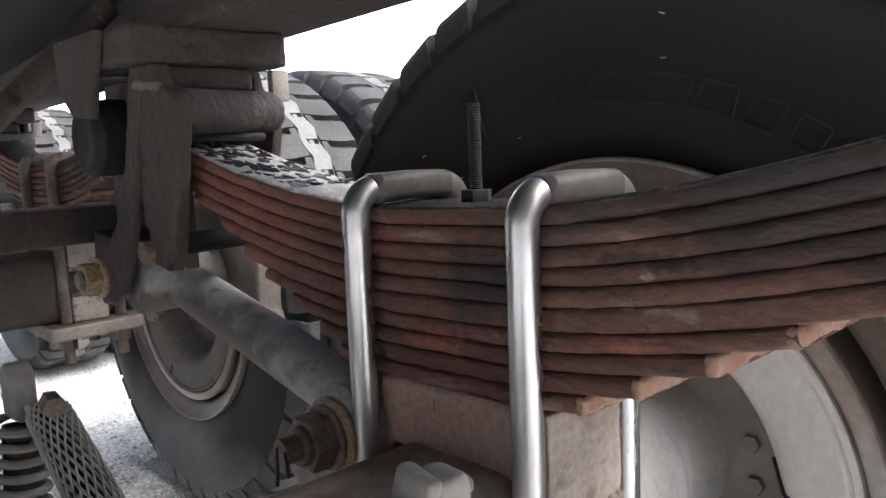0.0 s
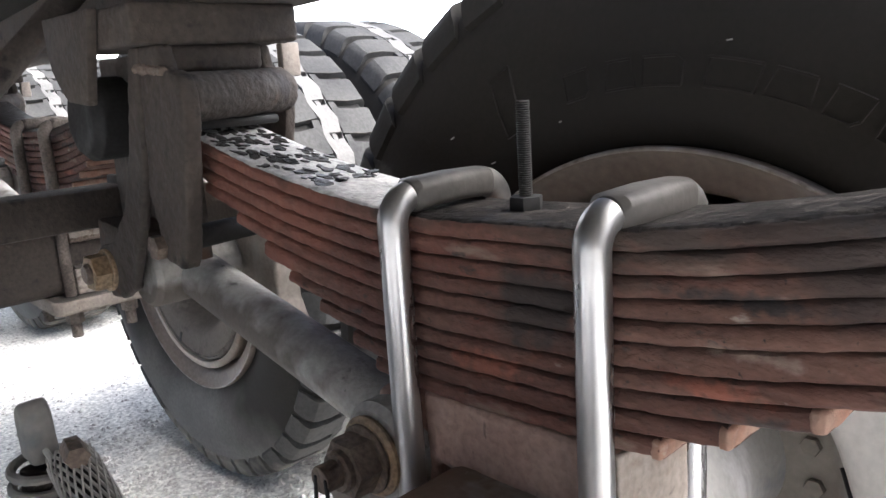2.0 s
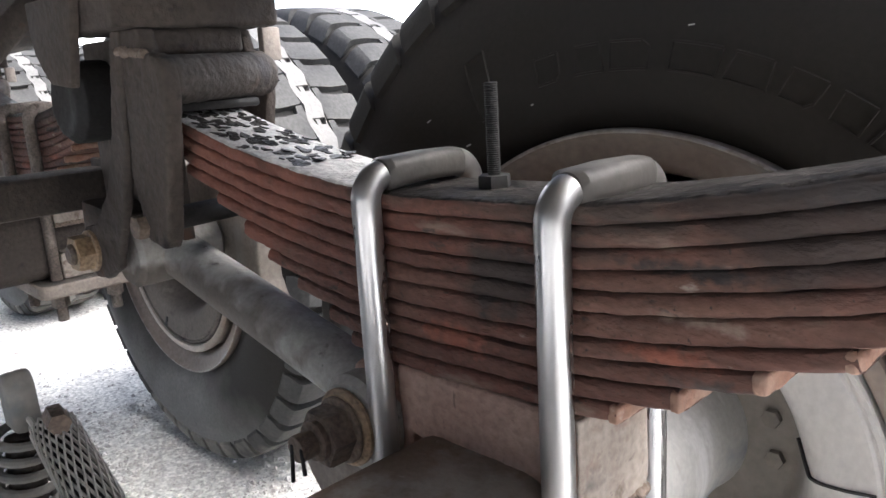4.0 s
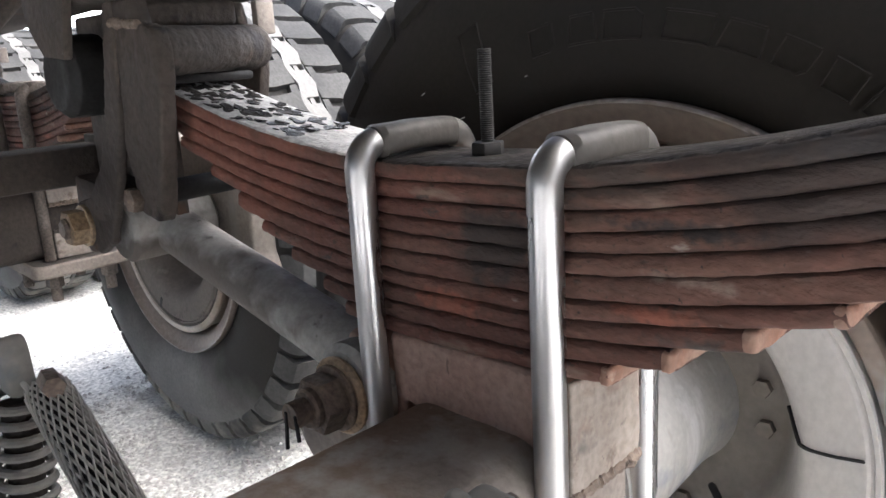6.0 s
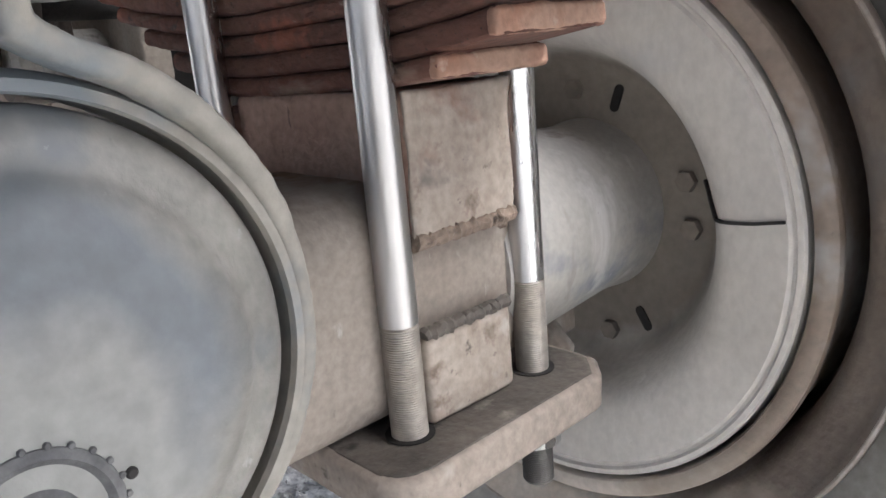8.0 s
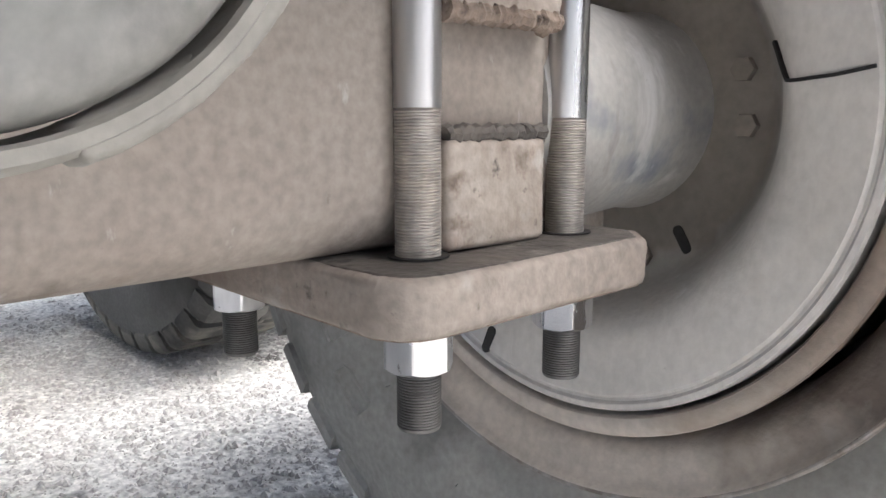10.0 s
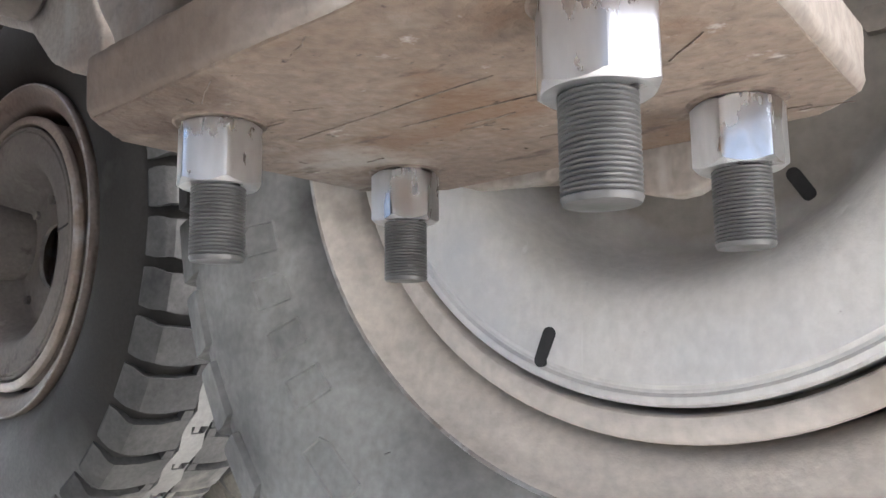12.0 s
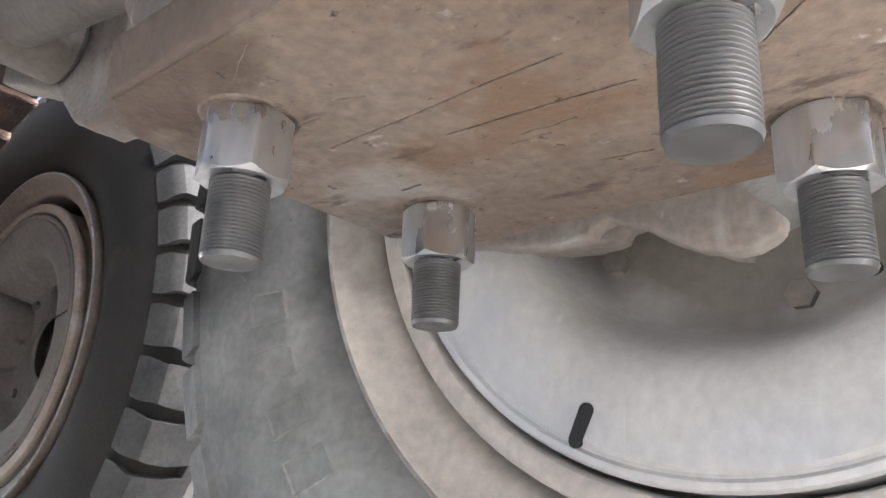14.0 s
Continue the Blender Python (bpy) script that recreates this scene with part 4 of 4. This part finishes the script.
def make_spring(dusty=True):
    s = thing("leaf_spring", "rusty red-primed multi-leaf spring pack under the chassis", "leaf spring", "leaf springs")
    top = LEAF_TOP
    for i, (a, b, th) in enumerate(LEAVES):
        part("leaf", leaf_bm(a, b, top, th - 0.0002), RED, s)
        x, z = b, top + camber(b)
        top -= th
        th -= 0.0025
        if i > 3:
            worn(part("cut_end", box((x - 0.006, -0.0008, z - th - 0.0026), (x + 0.0030, 0.0905, z - 0.0006), 0.0025), RED_RAW, s, "bare orange sheared end"), 0.0022, 0.003, 0.0012)
    part("grease_film", leaf_bm(-0.112, 0.545, LEAF_TOP + 0.0012, 0.003), GREASE, s, "dark film on the top leaf")
    if not dusty:
        part("grease_film", leaf_bm(-0.51, -0.112, LEAF_TOP + 0.0012, 0.003), GREASE, s, "dark film on the top leaf")
        return s
    part("crust", leaf_bm(-0.46, -0.112, LEAF_TOP + 0.0016, 0.003), FLAKY, s, "pale dust and flaking dark grease on the top leaf")
    rng = random.Random(21)
    flakes = bmesh.new()
    for _ in range(150):
        x, y = -0.455 + 0.24 * rng.random() ** 1.3, rng.uniform(0.008, 0.082)
        z = LEAF_TOP + camber(x) + 0.0016 + rng.uniform(0.0, 0.0012)
        n, turn, size = rng.randint(5, 7), rng.uniform(0, 6.28), rng.uniform(0.003, 0.008)
        tip = (rng.uniform(-0.18, 0.18), rng.uniform(-0.22, 0.22))
        rim = []
        for q in range(n):
            a = turn + 6.283 * q / n
            r = size * rng.uniform(0.6, 1.2)
            dx, dy = 1.5 * r * math.cos(a), r * math.sin(a)
            rim.append((x + dx, y + dy, z + tip[0] * dx + tip[1] * dy + (camber(x + dx) - camber(x))))
        hi = [flakes.verts.new(p) for p in rim]
        lo = [flakes.verts.new((p[0], p[1], p[2] - 0.0009)) for p in rim]
        flakes.faces.new(hi)
        flakes.faces.new(lo[::-1])
        for q in range(n):
            flakes.faces.new((lo[q], lo[(q + 1) % n], hi[(q + 1) % n], hi[q]))
    tagged(part("grease_flake", flakes, GREASE, s, "curled flakes of black grease", 0), kind="stuff")
    part("centre_bolt", join(hexnut((-0.018, 0.050, LEAF_TOP - 0.002), (-0.018, 0.050, LEAF_TOP + 0.010), 0.022), thread((-0.018, 0.050, LEAF_TOP), (-0.018, 0.050, LEAF_TOP + 0.078), 0.0052, 0.0016, 16, 0.0006)), BLACK, s, "black greasy centre bolt with a long stud")
    return s


brake, axle, plate, ubolt, spring = make_brake(), make_axle(), make_plate(), make_ubolt(), make_spring()
dull_ubolt = make_ubolt(False)
# darker copies for the forward axle, the brake's shade put into its colour
shaded = {brake: make_brake(SHADE_BROWN, SHADE_BROWN), axle: make_axle(FRAME, SHADE_BROWN), spring: make_spring(False)}
other_ubolt = make_ubolt(True, (34, 50))
other_ubolt.matrix_world = pose(XA, 0, AXLE_Z)
for ob in (brake, axle, plate, spring):
    ob.matrix_world = pose(0, 0, HUB_Z if ob is brake else AXLE_Z)
ubolt.matrix_world = pose(XN, 0, AXLE_Z)
# the next axle forward is shifted and raised to fit the camera's view
fx, fy, fz = STEP.x - 0.15, STEP.y, AXLE_Z + 0.035
shaded[brake].matrix_world = pose(STEP.x, STEP.y, HUB_Z)
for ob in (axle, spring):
    shaded[ob].matrix_world = pose(fx, fy, fz)
copy_thing(plate, pose(fx, fy, fz))
dull_ubolt.matrix_world = pose(fx + XN, fy, fz)
copy_thing(dull_ubolt, pose(fx + XA, fy, fz))


# ---- spring hanger with slipper bar, torque rod ----
def make_hanger():
    h = thing("spring_hanger", "dark dusty welded spring hanger bracket below the chassis rail", "bracket", "hangers")
    cheek = [(-0.452, 0.905), (-0.458, 0.80), (-0.470, 0.752), (-0.462, 0.742), (-0.456, 0.705), (-0.448, 0.684), (-0.412, 0.678), (-0.402, 0.69), (-0.380, 0.77), (-0.366, 0.826), (-0.364, 0.858), (-0.370, 0.872), (-0.384, 0.879), (-0.400, 0.880), (-0.408, 0.905)]
    worn(part("cheek", prism(cheek, 1, -0.032, -0.012, 0.003), FRAME, h, "dark dusty cheek plate"), 0.003, 0.003, 0.0012)
    part("cheek", prism([(x - 0.055, z) for x, z in cheek], 1, 0.118, 0.132, 0.003), FRAME, h, "dark dusty cheek plate")
    worn(part("rear_lug", prism([(-0.72, 0.662), (-0.57, 0.603), (-0.525, 0.560), (-0.485, 0.541), (-0.432, 0.537), (-0.425, 0.56), (-0.452, 0.605), (-0.445, 0.72), (-0.72, 0.76)], 1, 0.100, 0.135, 0.004), DUSTY, h, "dusty bent lug with a worn edge"), 0.003, 0.003, 0.001)
    worn(part("slipper_bar", rod((-0.386, -0.026, 0.8535), (-0.434, 0.128, 0.8530), 0.0245, 32, 0.006), FRAME, h, "worn round slipper bar"), 0.003, 0.003, 0.0018)
    part("wear_pad", box((-0.475, -0.006, 0.819), (-0.405, 0.100, 0.829), 0.004), BLACK, h, "black greasy wear pad")
    worn(part("strip", prism([(-0.466, 0.905), (-0.500, 0.80), (-0.534, 0.735), (-0.585, 0.690), (-0.628, 0.680), (-0.632, 0.640), (-0.610, 0.618), (-0.575, 0.622), (-0.537, 0.640), (-0.495, 0.718), (-0.472, 0.769), (-0.458, 0.82), (-0.440, 0.905)], 1, -0.034, -0.022, 0.003), FRAME, h, "dusty narrow strip plate"), 0.003, 0.003, 0.001)
    part("bracket", box((-0.72, 0.035, 0.640), (-0.50, 0.05, 0.905), 0.004), FRAME, h, "dark back plate")
    part("pin_boss", prism([(-0.66, 0.71), (-0.665, 0.66), (-0.645, 0.632), (-0.60, 0.625), (-0.56, 0.645), (-0.55, 0.70)], 1, -0.020, 0.035, 0.004), FRAME, h, "dusty pin boss")
    part("pin_nut", hexnut((-0.606, -0.034, 0.654), (-0.606, -0.058, 0.654), 0.040, 0, 0.004), BRASS, h, "tan dusty pin nut")
    part("pin", rod((-0.606, -0.064, 0.654), (-0.606, -0.02, 0.654), 0.013, 20, 0.003), BROWN_NUT, h)
    part("washer", rod((-0.606, -0.0335, 0.654), (-0.606, -0.039, 0.654), 0.026, 24, 0.001), BRASS, h, "tan washer")
    worn(part("mount_box", box((-0.585, -0.054, 0.905), (-0.405, 0.135, 0.9448), 0.004), FRAME, h, "dark mounting box under the rail"), 0.004, 0.003, 0.0018)
    part("gusset", prism([(-0.602, 0.9445), (-0.600, 0.906), (-0.594, 0.888), (-0.580, 0.872), (-0.56, 0.855), (-0.505, 0.85), (-0.47, 0.9445)], 1, -0.066, -0.0655 + 0.010, 0.002), FRAME, h, "dark curved gusset plate")
    worn(part("web", box((-0.505, -0.012, 0.878), (-0.425, 0.10, 0.906), 0.006), FRAME, h), 0.003, 0.004, 0.002)
    part("post", box((-0.455, 0.136, 0.868), (-0.443, 0.160, 0.906), 0.002), DUSTY, h)
    part("small_bolt", hexnut((-0.452, -0.031, 0.700), (-0.452, -0.043, 0.700), 0.024), BROWN_NUT, h)
    worn(part("rubber_stop", rod((-0.640, -0.028, 0.832), (-0.640, 0.034, 0.832), 0.050, 32, 0.010), BLACK, h, "black round rubber stop"), 0.003, 0.003, 0.001)
    part("rebound_pin", rod((-0.438, -0.012, 0.705), (-0.458, 0.125, 0.705), 0.013, 20, 0.002), BLACK, h, "black rebound pin")
    worn(part("mud_clod", bead([(-0.455 + 0.0026 * i, -0.0315, 0.884 - 0.0002 * i + 0.003 * noise.noise((i * 0.7, 4, 0))) for i in range(24)], 0.0052, 9), CLOD, h, "hanging crumbs of dried mud"), 0.0016, 0.004, 0.002)
    return h


def make_torque_rod():
    t = thing("torque_rod", "grey dusty tubular torque rod from hanger to axle", "torque rod", "torque rods")
    ex, ez = -0.128, 0.561
    a, b = Vector((-0.560, 0.045, 0.648)), Vector((ex, 0.030, ez))
    part("tube", rod(a, b, 0.029, 32, 0.004), ROD, t, "grey dusty steel tube")
    part("eye", rod((ex, -0.022, ez), (ex, 0.082, ez), 0.043, 36, 0.006), ROD, t, "dusty bushing eye")
    part("eye", rod((-0.560, -0.012, 0.648), (-0.560, 0.10, 0.648), 0.040, 36, 0.006), ROD, t, "dusty bushing eye")
    part("washer", rod((ex, -0.022, ez), (ex, -0.031, ez), 0.034, 32, 0.003), BRASS, t, "tan greasy washer")
    part("washer", rod((ex, -0.031, ez), (ex, -0.035, ez), 0.029, 32, 0.001), BROWN_NUT, t, "brown greasy washer")
    part("castle_nut", join(hexnut((ex, -0.034, ez), (ex, -0.056, ez), 0.044, 0, 0.005), rod((ex, -0.054, ez), (ex, -0.063, ez), 0.0175, 24, 0.002)), BROWN_NUT, t, "brown greasy castle nut")
    part("bolt_end", thread((ex, -0.060, ez), (ex, -0.078, ez), 0.0115), BROWN_NUT, t)
    for dx, dz in ((-0.005, -0.030), (0.008, -0.018)):
        part("cotter_pin", sweep([(ex + dx * 0.4, -0.066, ez + 0.008), (ex + dx, -0.078, ez + 0.002), (ex + dx * 1.4, -0.079, ez + dz)], circle(0.0018, 8)), BLACK, t, "bent dark cotter pin")
    worn(part("arm", box((-0.150, 0.0, 0.512), (-0.088, 0.075, 0.608), 0.008), SEAT, t, "red-brown seat arm"), 0.003, 0.003, 0.001)
    worn(part("arm_lip", prism([(-0.235, 0.50), (-0.20, 0.452), (-0.185, 0.425), (-0.168, 0.418), (-0.155, 0.43), (-0.150, 0.46), (-0.12, 0.50), (-0.12, 0.53), (-0.20, 0.54)], 1, -0.008, 0.03, 0.004), DUSTY, t, "dusty bent lip below the eye"), 0.0025, 0.003, 0.001)
    return t


hanger, trod = make_hanger(), make_torque_rod()
for ob in (hanger, trod):
    copy_thing(ob, pose(fx - 0.06, fy, 0))


# ---- chassis rails, cross tube and deck ----
def rail(name, y, label):
    r = thing(name, label, "chassis rail", "rails")
    part("lower_flange", box((-6, y - 0.085, 0.945), (0.6, y + 0.060, 0.961), 0.003), FRAME, r)
    part("web", box((-6, y - 0.006, 0.961), (0.6, y + 0.006, 1.06), 0), FRAME, r)
    r.matrix_world = pose(0, 0, 0, 0, 0, -7.2)
    return r


rail("chassis_rail", 0.045, "dark dusty steel chassis rail above the springs")
rail("chassis_rail", -1.0, "dark dusty steel chassis rail on the other side")
ct = thing("cross_tube", "dark square cross tube between the spring hangers", "cross member")
part("tube", box((-0.785, -1.05, 0.688), (-0.715, 0.05, 0.740), 0.006), FRAME, ct)
for y in (-1.062, 0.0505):
    part("end_flange", box((-0.795, y, 0.678), (-0.705, y + 0.011, 0.750), 0.003), FRAME, ct, "welded end flange")
dk = part("trailer_deck", box((-9.0, -1.85, 1.06), (2.4, 0.120, 1.10), 0.004), DECK)
dk.matrix_world = pose(0, 0, 0, 0, 0, -7.2)
tagged(dk, "dark underside of the trailer deck", "trailer deck", kind="structure")


# glowing sheet added for the white distance; it also lights the ground
glow = bpy.data.materials.new("glowing_white")
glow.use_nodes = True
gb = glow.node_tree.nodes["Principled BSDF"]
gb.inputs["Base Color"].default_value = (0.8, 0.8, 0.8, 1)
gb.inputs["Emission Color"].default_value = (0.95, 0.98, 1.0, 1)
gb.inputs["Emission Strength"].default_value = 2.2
glow_sheet = part("backdrop", prism([(-90, -30), (-90, 90), (40, 90), (40, 91), (-91, 91), (-91, -30)], 2, 0.5, 40, 0), glow, None, "", 0)
tagged(glow_sheet, "glowing white sheet added for the bright distance beyond the yard", "backdrop", kind="structure")

brace = thing("diagonal_brace", "dusty round diagonal brace under the deck", "brace")
part("tube", rod((-0.93, -0.20, 0.728), (-0.93, 0.138, 1.054), 0.020, 20, 0.002), FRAME, brace)


# ---- brake chamber with clamp band ----
def make_chamber():
    c = thing("brake_chamber", "grey dusty round air brake chamber with clamp band", "brake chamber")
    C = Vector((0.185, -0.236, 0.562))
    m = Matrix.Translation(C) @ Matrix.Rotation(radians(-90), 4, 'Z')
    part("cap", lathe([(0.0, 0.029), (0.030, 0.0288), (0.046, 0.0276), (0.0545, 0.0255), (0.0600, 0.0222), (0.0630, 0.0190), (0.0655, 0.0170), (0.0695, 0.0158), (0.0745, 0.0138), (0.0785, 0.0108), (0.0808, 0.0070), (0.0816, 0.0020), (0.0816, 0.0), (0.0, 0.0)], 96, m), CHAMBER, c, "grey-blue painted domed chamber cap")
    part("body", lathe([(0.0, 0.0), (0.077, 0.0), (0.077, -0.03), (0.074, -0.045), (0.062, -0.060), (0.0, -0.066)], 96, m), CHAMBER, c, "grey painted chamber body")
    part("clamp_band", lathe([(0.0840, -0.014), (0.0875, -0.014), (0.0895, -0.009), (0.0905, 0.0), (0.0895, 0.008), (0.0875, 0.0118), (0.0842, 0.0122), (0.0834, 0.0095), (0.0842, 0.008)], 96, m, True), BAND, c, "dusty clamp band")
    p = C + Vector((0.0275, -0.0095, -0.0265))
    plug = part("plug", lathe([(0.0, 0.003), (0.0095, 0.003), (0.0120, 0.001), (0.0175, 0.001), (0.0200, 0.003), (0.0226, 0.002), (0.0234, 0.0), (0.0, -0.004)], 48, Matrix.Translation(p) @ Matrix.Rotation(radians(-90), 4, 'Z')), DARK_PLUG, c, "dark ribbed rubber plug")
    for k in range(24):
        a = 2 * math.pi * k / 24
        q = p + Vector((0.0016, 0.0232 * math.cos(a), 0.0232 * math.sin(a)))
        part("rib", rod(q - Vector((0.003, 0, 0)), q + Vector((0.0008, 0, 0)), 0.0011, 8, 0.0004), DARK_PLUG, plug)
    part("stud", rod(C + Vector((0.020, 0.0155, -0.021)), C + Vector((0.0302, 0.0155, -0.021)), 0.0018, 12, 0.0006), BLACK, c)
    turned = Matrix.Translation(C) @ Matrix.Rotation(radians(2.5), 4, 'X') @ Matrix.Translation(-C)
    strip = [(-0.0042, -0.0085), (-0.0022, -0.0108), (0.0022, -0.0108), (0.0042, -0.0085), (0.0052, 0.0), (0.0042, 0.0085), (0.0022, 0.0108), (-0.0022, 0.0108), (-0.0042, 0.0085), (-0.0052, 0.0)]
    for side in (1, -1):
        ear = []
        for k in range(64):
            q = k / 63
            ang = 90 - side * (165 - 155 * min(1, q / 0.84) ** 0.97)
            r = 0.0875 + 0.0035 * min(1, q / 0.4) + 0.030 * max(0, (q - 0.79) / 0.21) ** 1.35
            lift = 0.022 * max(0.0, (q - 0.45) / 0.55)
            ear.append(C + Vector((lift, r * math.cos(radians(ang)), r * math.sin(radians(ang)) + 0.3 * lift)))
        bm = sweep(ear, strip, (1, 0, 0))
        bm.transform(turned)
        worn(part("clamp_ear", bm, BAND, c, "dusty bent clamp lug"), 0.0022, 0.002, 0.0006)
    zb = C.z + 0.112
    xb = C.x + 0.021
    for name, bm, material, note in (("clamp_bolt", rod((xb, C.y - 0.030, zb), (xb, C.y + 0.046, zb), 0.0048, 16, 0.001), BROWN_NUT, "dusty clamp bolt"),
                                     ("clamp_nut", box((xb - 0.010, C.y + 0.020, zb - 0.009), (xb + 0.010, C.y + 0.040, zb + 0.010), 0.004, 3), BAND, "dusty square nut"),
                                     ("clamp_head", rod((xb, C.y - 0.036, zb), (xb, C.y - 0.024, zb), 0.012, 20, 0.003), BAND, "")):
        bm.transform(turned)
        worn(part(name, bm, material, c, note), 0.002, 0.002, 0.0006)
    return c


make_chamber()


# ---- air hoses ----
def make_coil_hose():
    h = thing("brake_hose", "dusty air hose in a grey coil spring guard", "hose", "air hoses")
    top = Vector((-0.222, -0.241, 0.642))
    axis = Vector((0.03, -0.03, -0.30))
    part("hose", sweep([top + axis * t for t in (0.10, 0.5, 1)], circle(0.0125, 16), (0, 1, 0)), FRAME, h)
    pts = []
    for i in range(16 * 24):
        a = 2 * math.pi * i / 16
        pts.append(top + axis * (0.07 + 0.90 * i / 384) + Vector((0.0182 * math.cos(a), 0.0182 * math.sin(a), 0)))
    part("coil_guard", sweep(pts, circle(0.0034, 8)), BAND, h, "grey dusty coil spring")
    worn(part("fitting", prism([(-0.013, -0.026), (-0.0135, 0.002), (-0.011, 0.013), (-0.003, 0.018), (0.004, 0.0165), (0.010, 0.008), (0.0135, -0.026)], 1, -0.010, 0.010, 0.004), BAND, h, "rounded grey hose end"), 0.0018, 0.001, 0.0004).matrix_world = Matrix.Translation(top)
    part("cross_pin", rod(top + Vector((-0.026, -0.004, -0.014)), top + Vector((-0.008, -0.002, -0.006)), 0.0032, 12, 0.001), ROD, h)
    ring = [top + Vector((0.013 + 0.016 * math.cos(t / 12 * 2 * math.pi), 0.0, -0.03 + 0.014 * math.sin(t / 12 * 2 * math.pi))) for t in range(11)]
    part("wire_ring", sweep(ring, circle(0.0022, 6), (0, 1, 0)), ROD, h, "bent wire ring")
    return h


def make_braided_hose():
    h = thing("braided_hose", "dark air hose in a woven grey wire sleeve", "hose", "air hoses")
    way = [Vector(p) for p in ((-0.184, -0.233, 0.624), (-0.142, -0.236, 0.610), (-0.075, -0.240, 0.587), (0.0, -0.245, 0.562), (0.07, -0.245, 0.548), (0.125, -0.236, 0.552))]
    fine = []
    for i in range(len(way) - 1):
        p0, p1, p2, p3 = way[max(i - 1, 0)], way[i], way[i + 1], way[min(i + 2, len(way) - 1)]
        for k in range(8):
            t = k / 8
            fine.append(0.5 * (2 * p1 + (p2 - p0) * t + (2 * p0 - 5 * p1 + 4 * p2 - p3) * t * t + (3 * p1 - p0 - 3 * p2 + p3) * t ** 3))
    fine.append(way[-1])
    part("hose", sweep(fine, circle(0.0135, 16)), BLACK, h, "dark rubber hose")
    strands = []
    n = len(fine)
    for count, way_round, thick in ((20, 1, 0.0011), (20, -1, 0.0008)):
        for s0 in range(count):
            pts = []
            for i, p in enumerate(fine):
                d = (fine[min(i + 1, n - 1)] - fine[max(i - 1, 0)]).normalized()
                sx = d.cross(Vector((0, 0, 1))).normalized()
                ux = sx.cross(d)
                a = 2 * math.pi * s0 / count + way_round * i * 0.13
                pts.append(p + (sx * math.cos(a) + ux * math.sin(a)) * (0.0142 if way_round > 0 else 0.0153))
            strands.append(sweep(pts, circle(thick, 5), (0.1, 0.2, 1)))
    tagged(part("sleeve", join(*strands), ROD, h, "woven grey wire sleeve"), kind="stuff")
    part("clip", hexnut(way[0] + Vector((0.005, 0, 0.012)), way[0] + Vector((0.028, -0.004, 0.012)), 0.014), BROWN_NUT, h)
    return h


make_coil_hose()
make_braided_hose()


# ---- loose gravel ----
def pebbles():
    rng = random.Random(4)
    verts, faces = [], []
    base = [(1, 0, 0), (-1, 0, 0), (0, 1, 0), (0, -1, 0), (0, 0, 1), (0, 0, -0.6)]
    tri = [(0, 2, 4), (2, 1, 4), (1, 3, 4), (3, 0, 4), (2, 0, 5), (1, 2, 5), (3, 1, 5), (0, 3, 5)]
    for n in range(22000):
        x, y = (rng.uniform(-3.2, 0.5), rng.uniform(-0.7, 1.0)) if n < 9000 else (rng.uniform(-1.7, -0.3), rng.uniform(-0.25, 0.75))
        r = 0.0018 + 0.0075 * rng.random() ** 4
        a = rng.uniform(0, 6.28)
        k = len(verts)
        z = ground_height(x, y)
        sx, sy, sz = r * rng.uniform(0.8, 1.5), r * rng.uniform(0.7, 1.2), r * rng.uniform(0.5, 0.9)
        for bx, by, bz in base:
            bx, by, bz = bx * sx * rng.uniform(0.8, 1.2), by * sy * rng.uniform(0.8, 1.2), bz * sz
            verts.append((x + bx * math.cos(a) - by * math.sin(a), y + bx * math.sin(a) + by * math.cos(a), z + bz + sz * 0.2))
        faces += [tuple(k + q for q in f) for f in tri]
    me = bpy.data.meshes.new("gravel")
    me.from_pydata(verts, [], faces)
    me.materials.append(STONE)
    return new("gravel", me)


tagged(pebbles(), "loose pale gravel scattered over the yard", "gravel", kind="stuff")
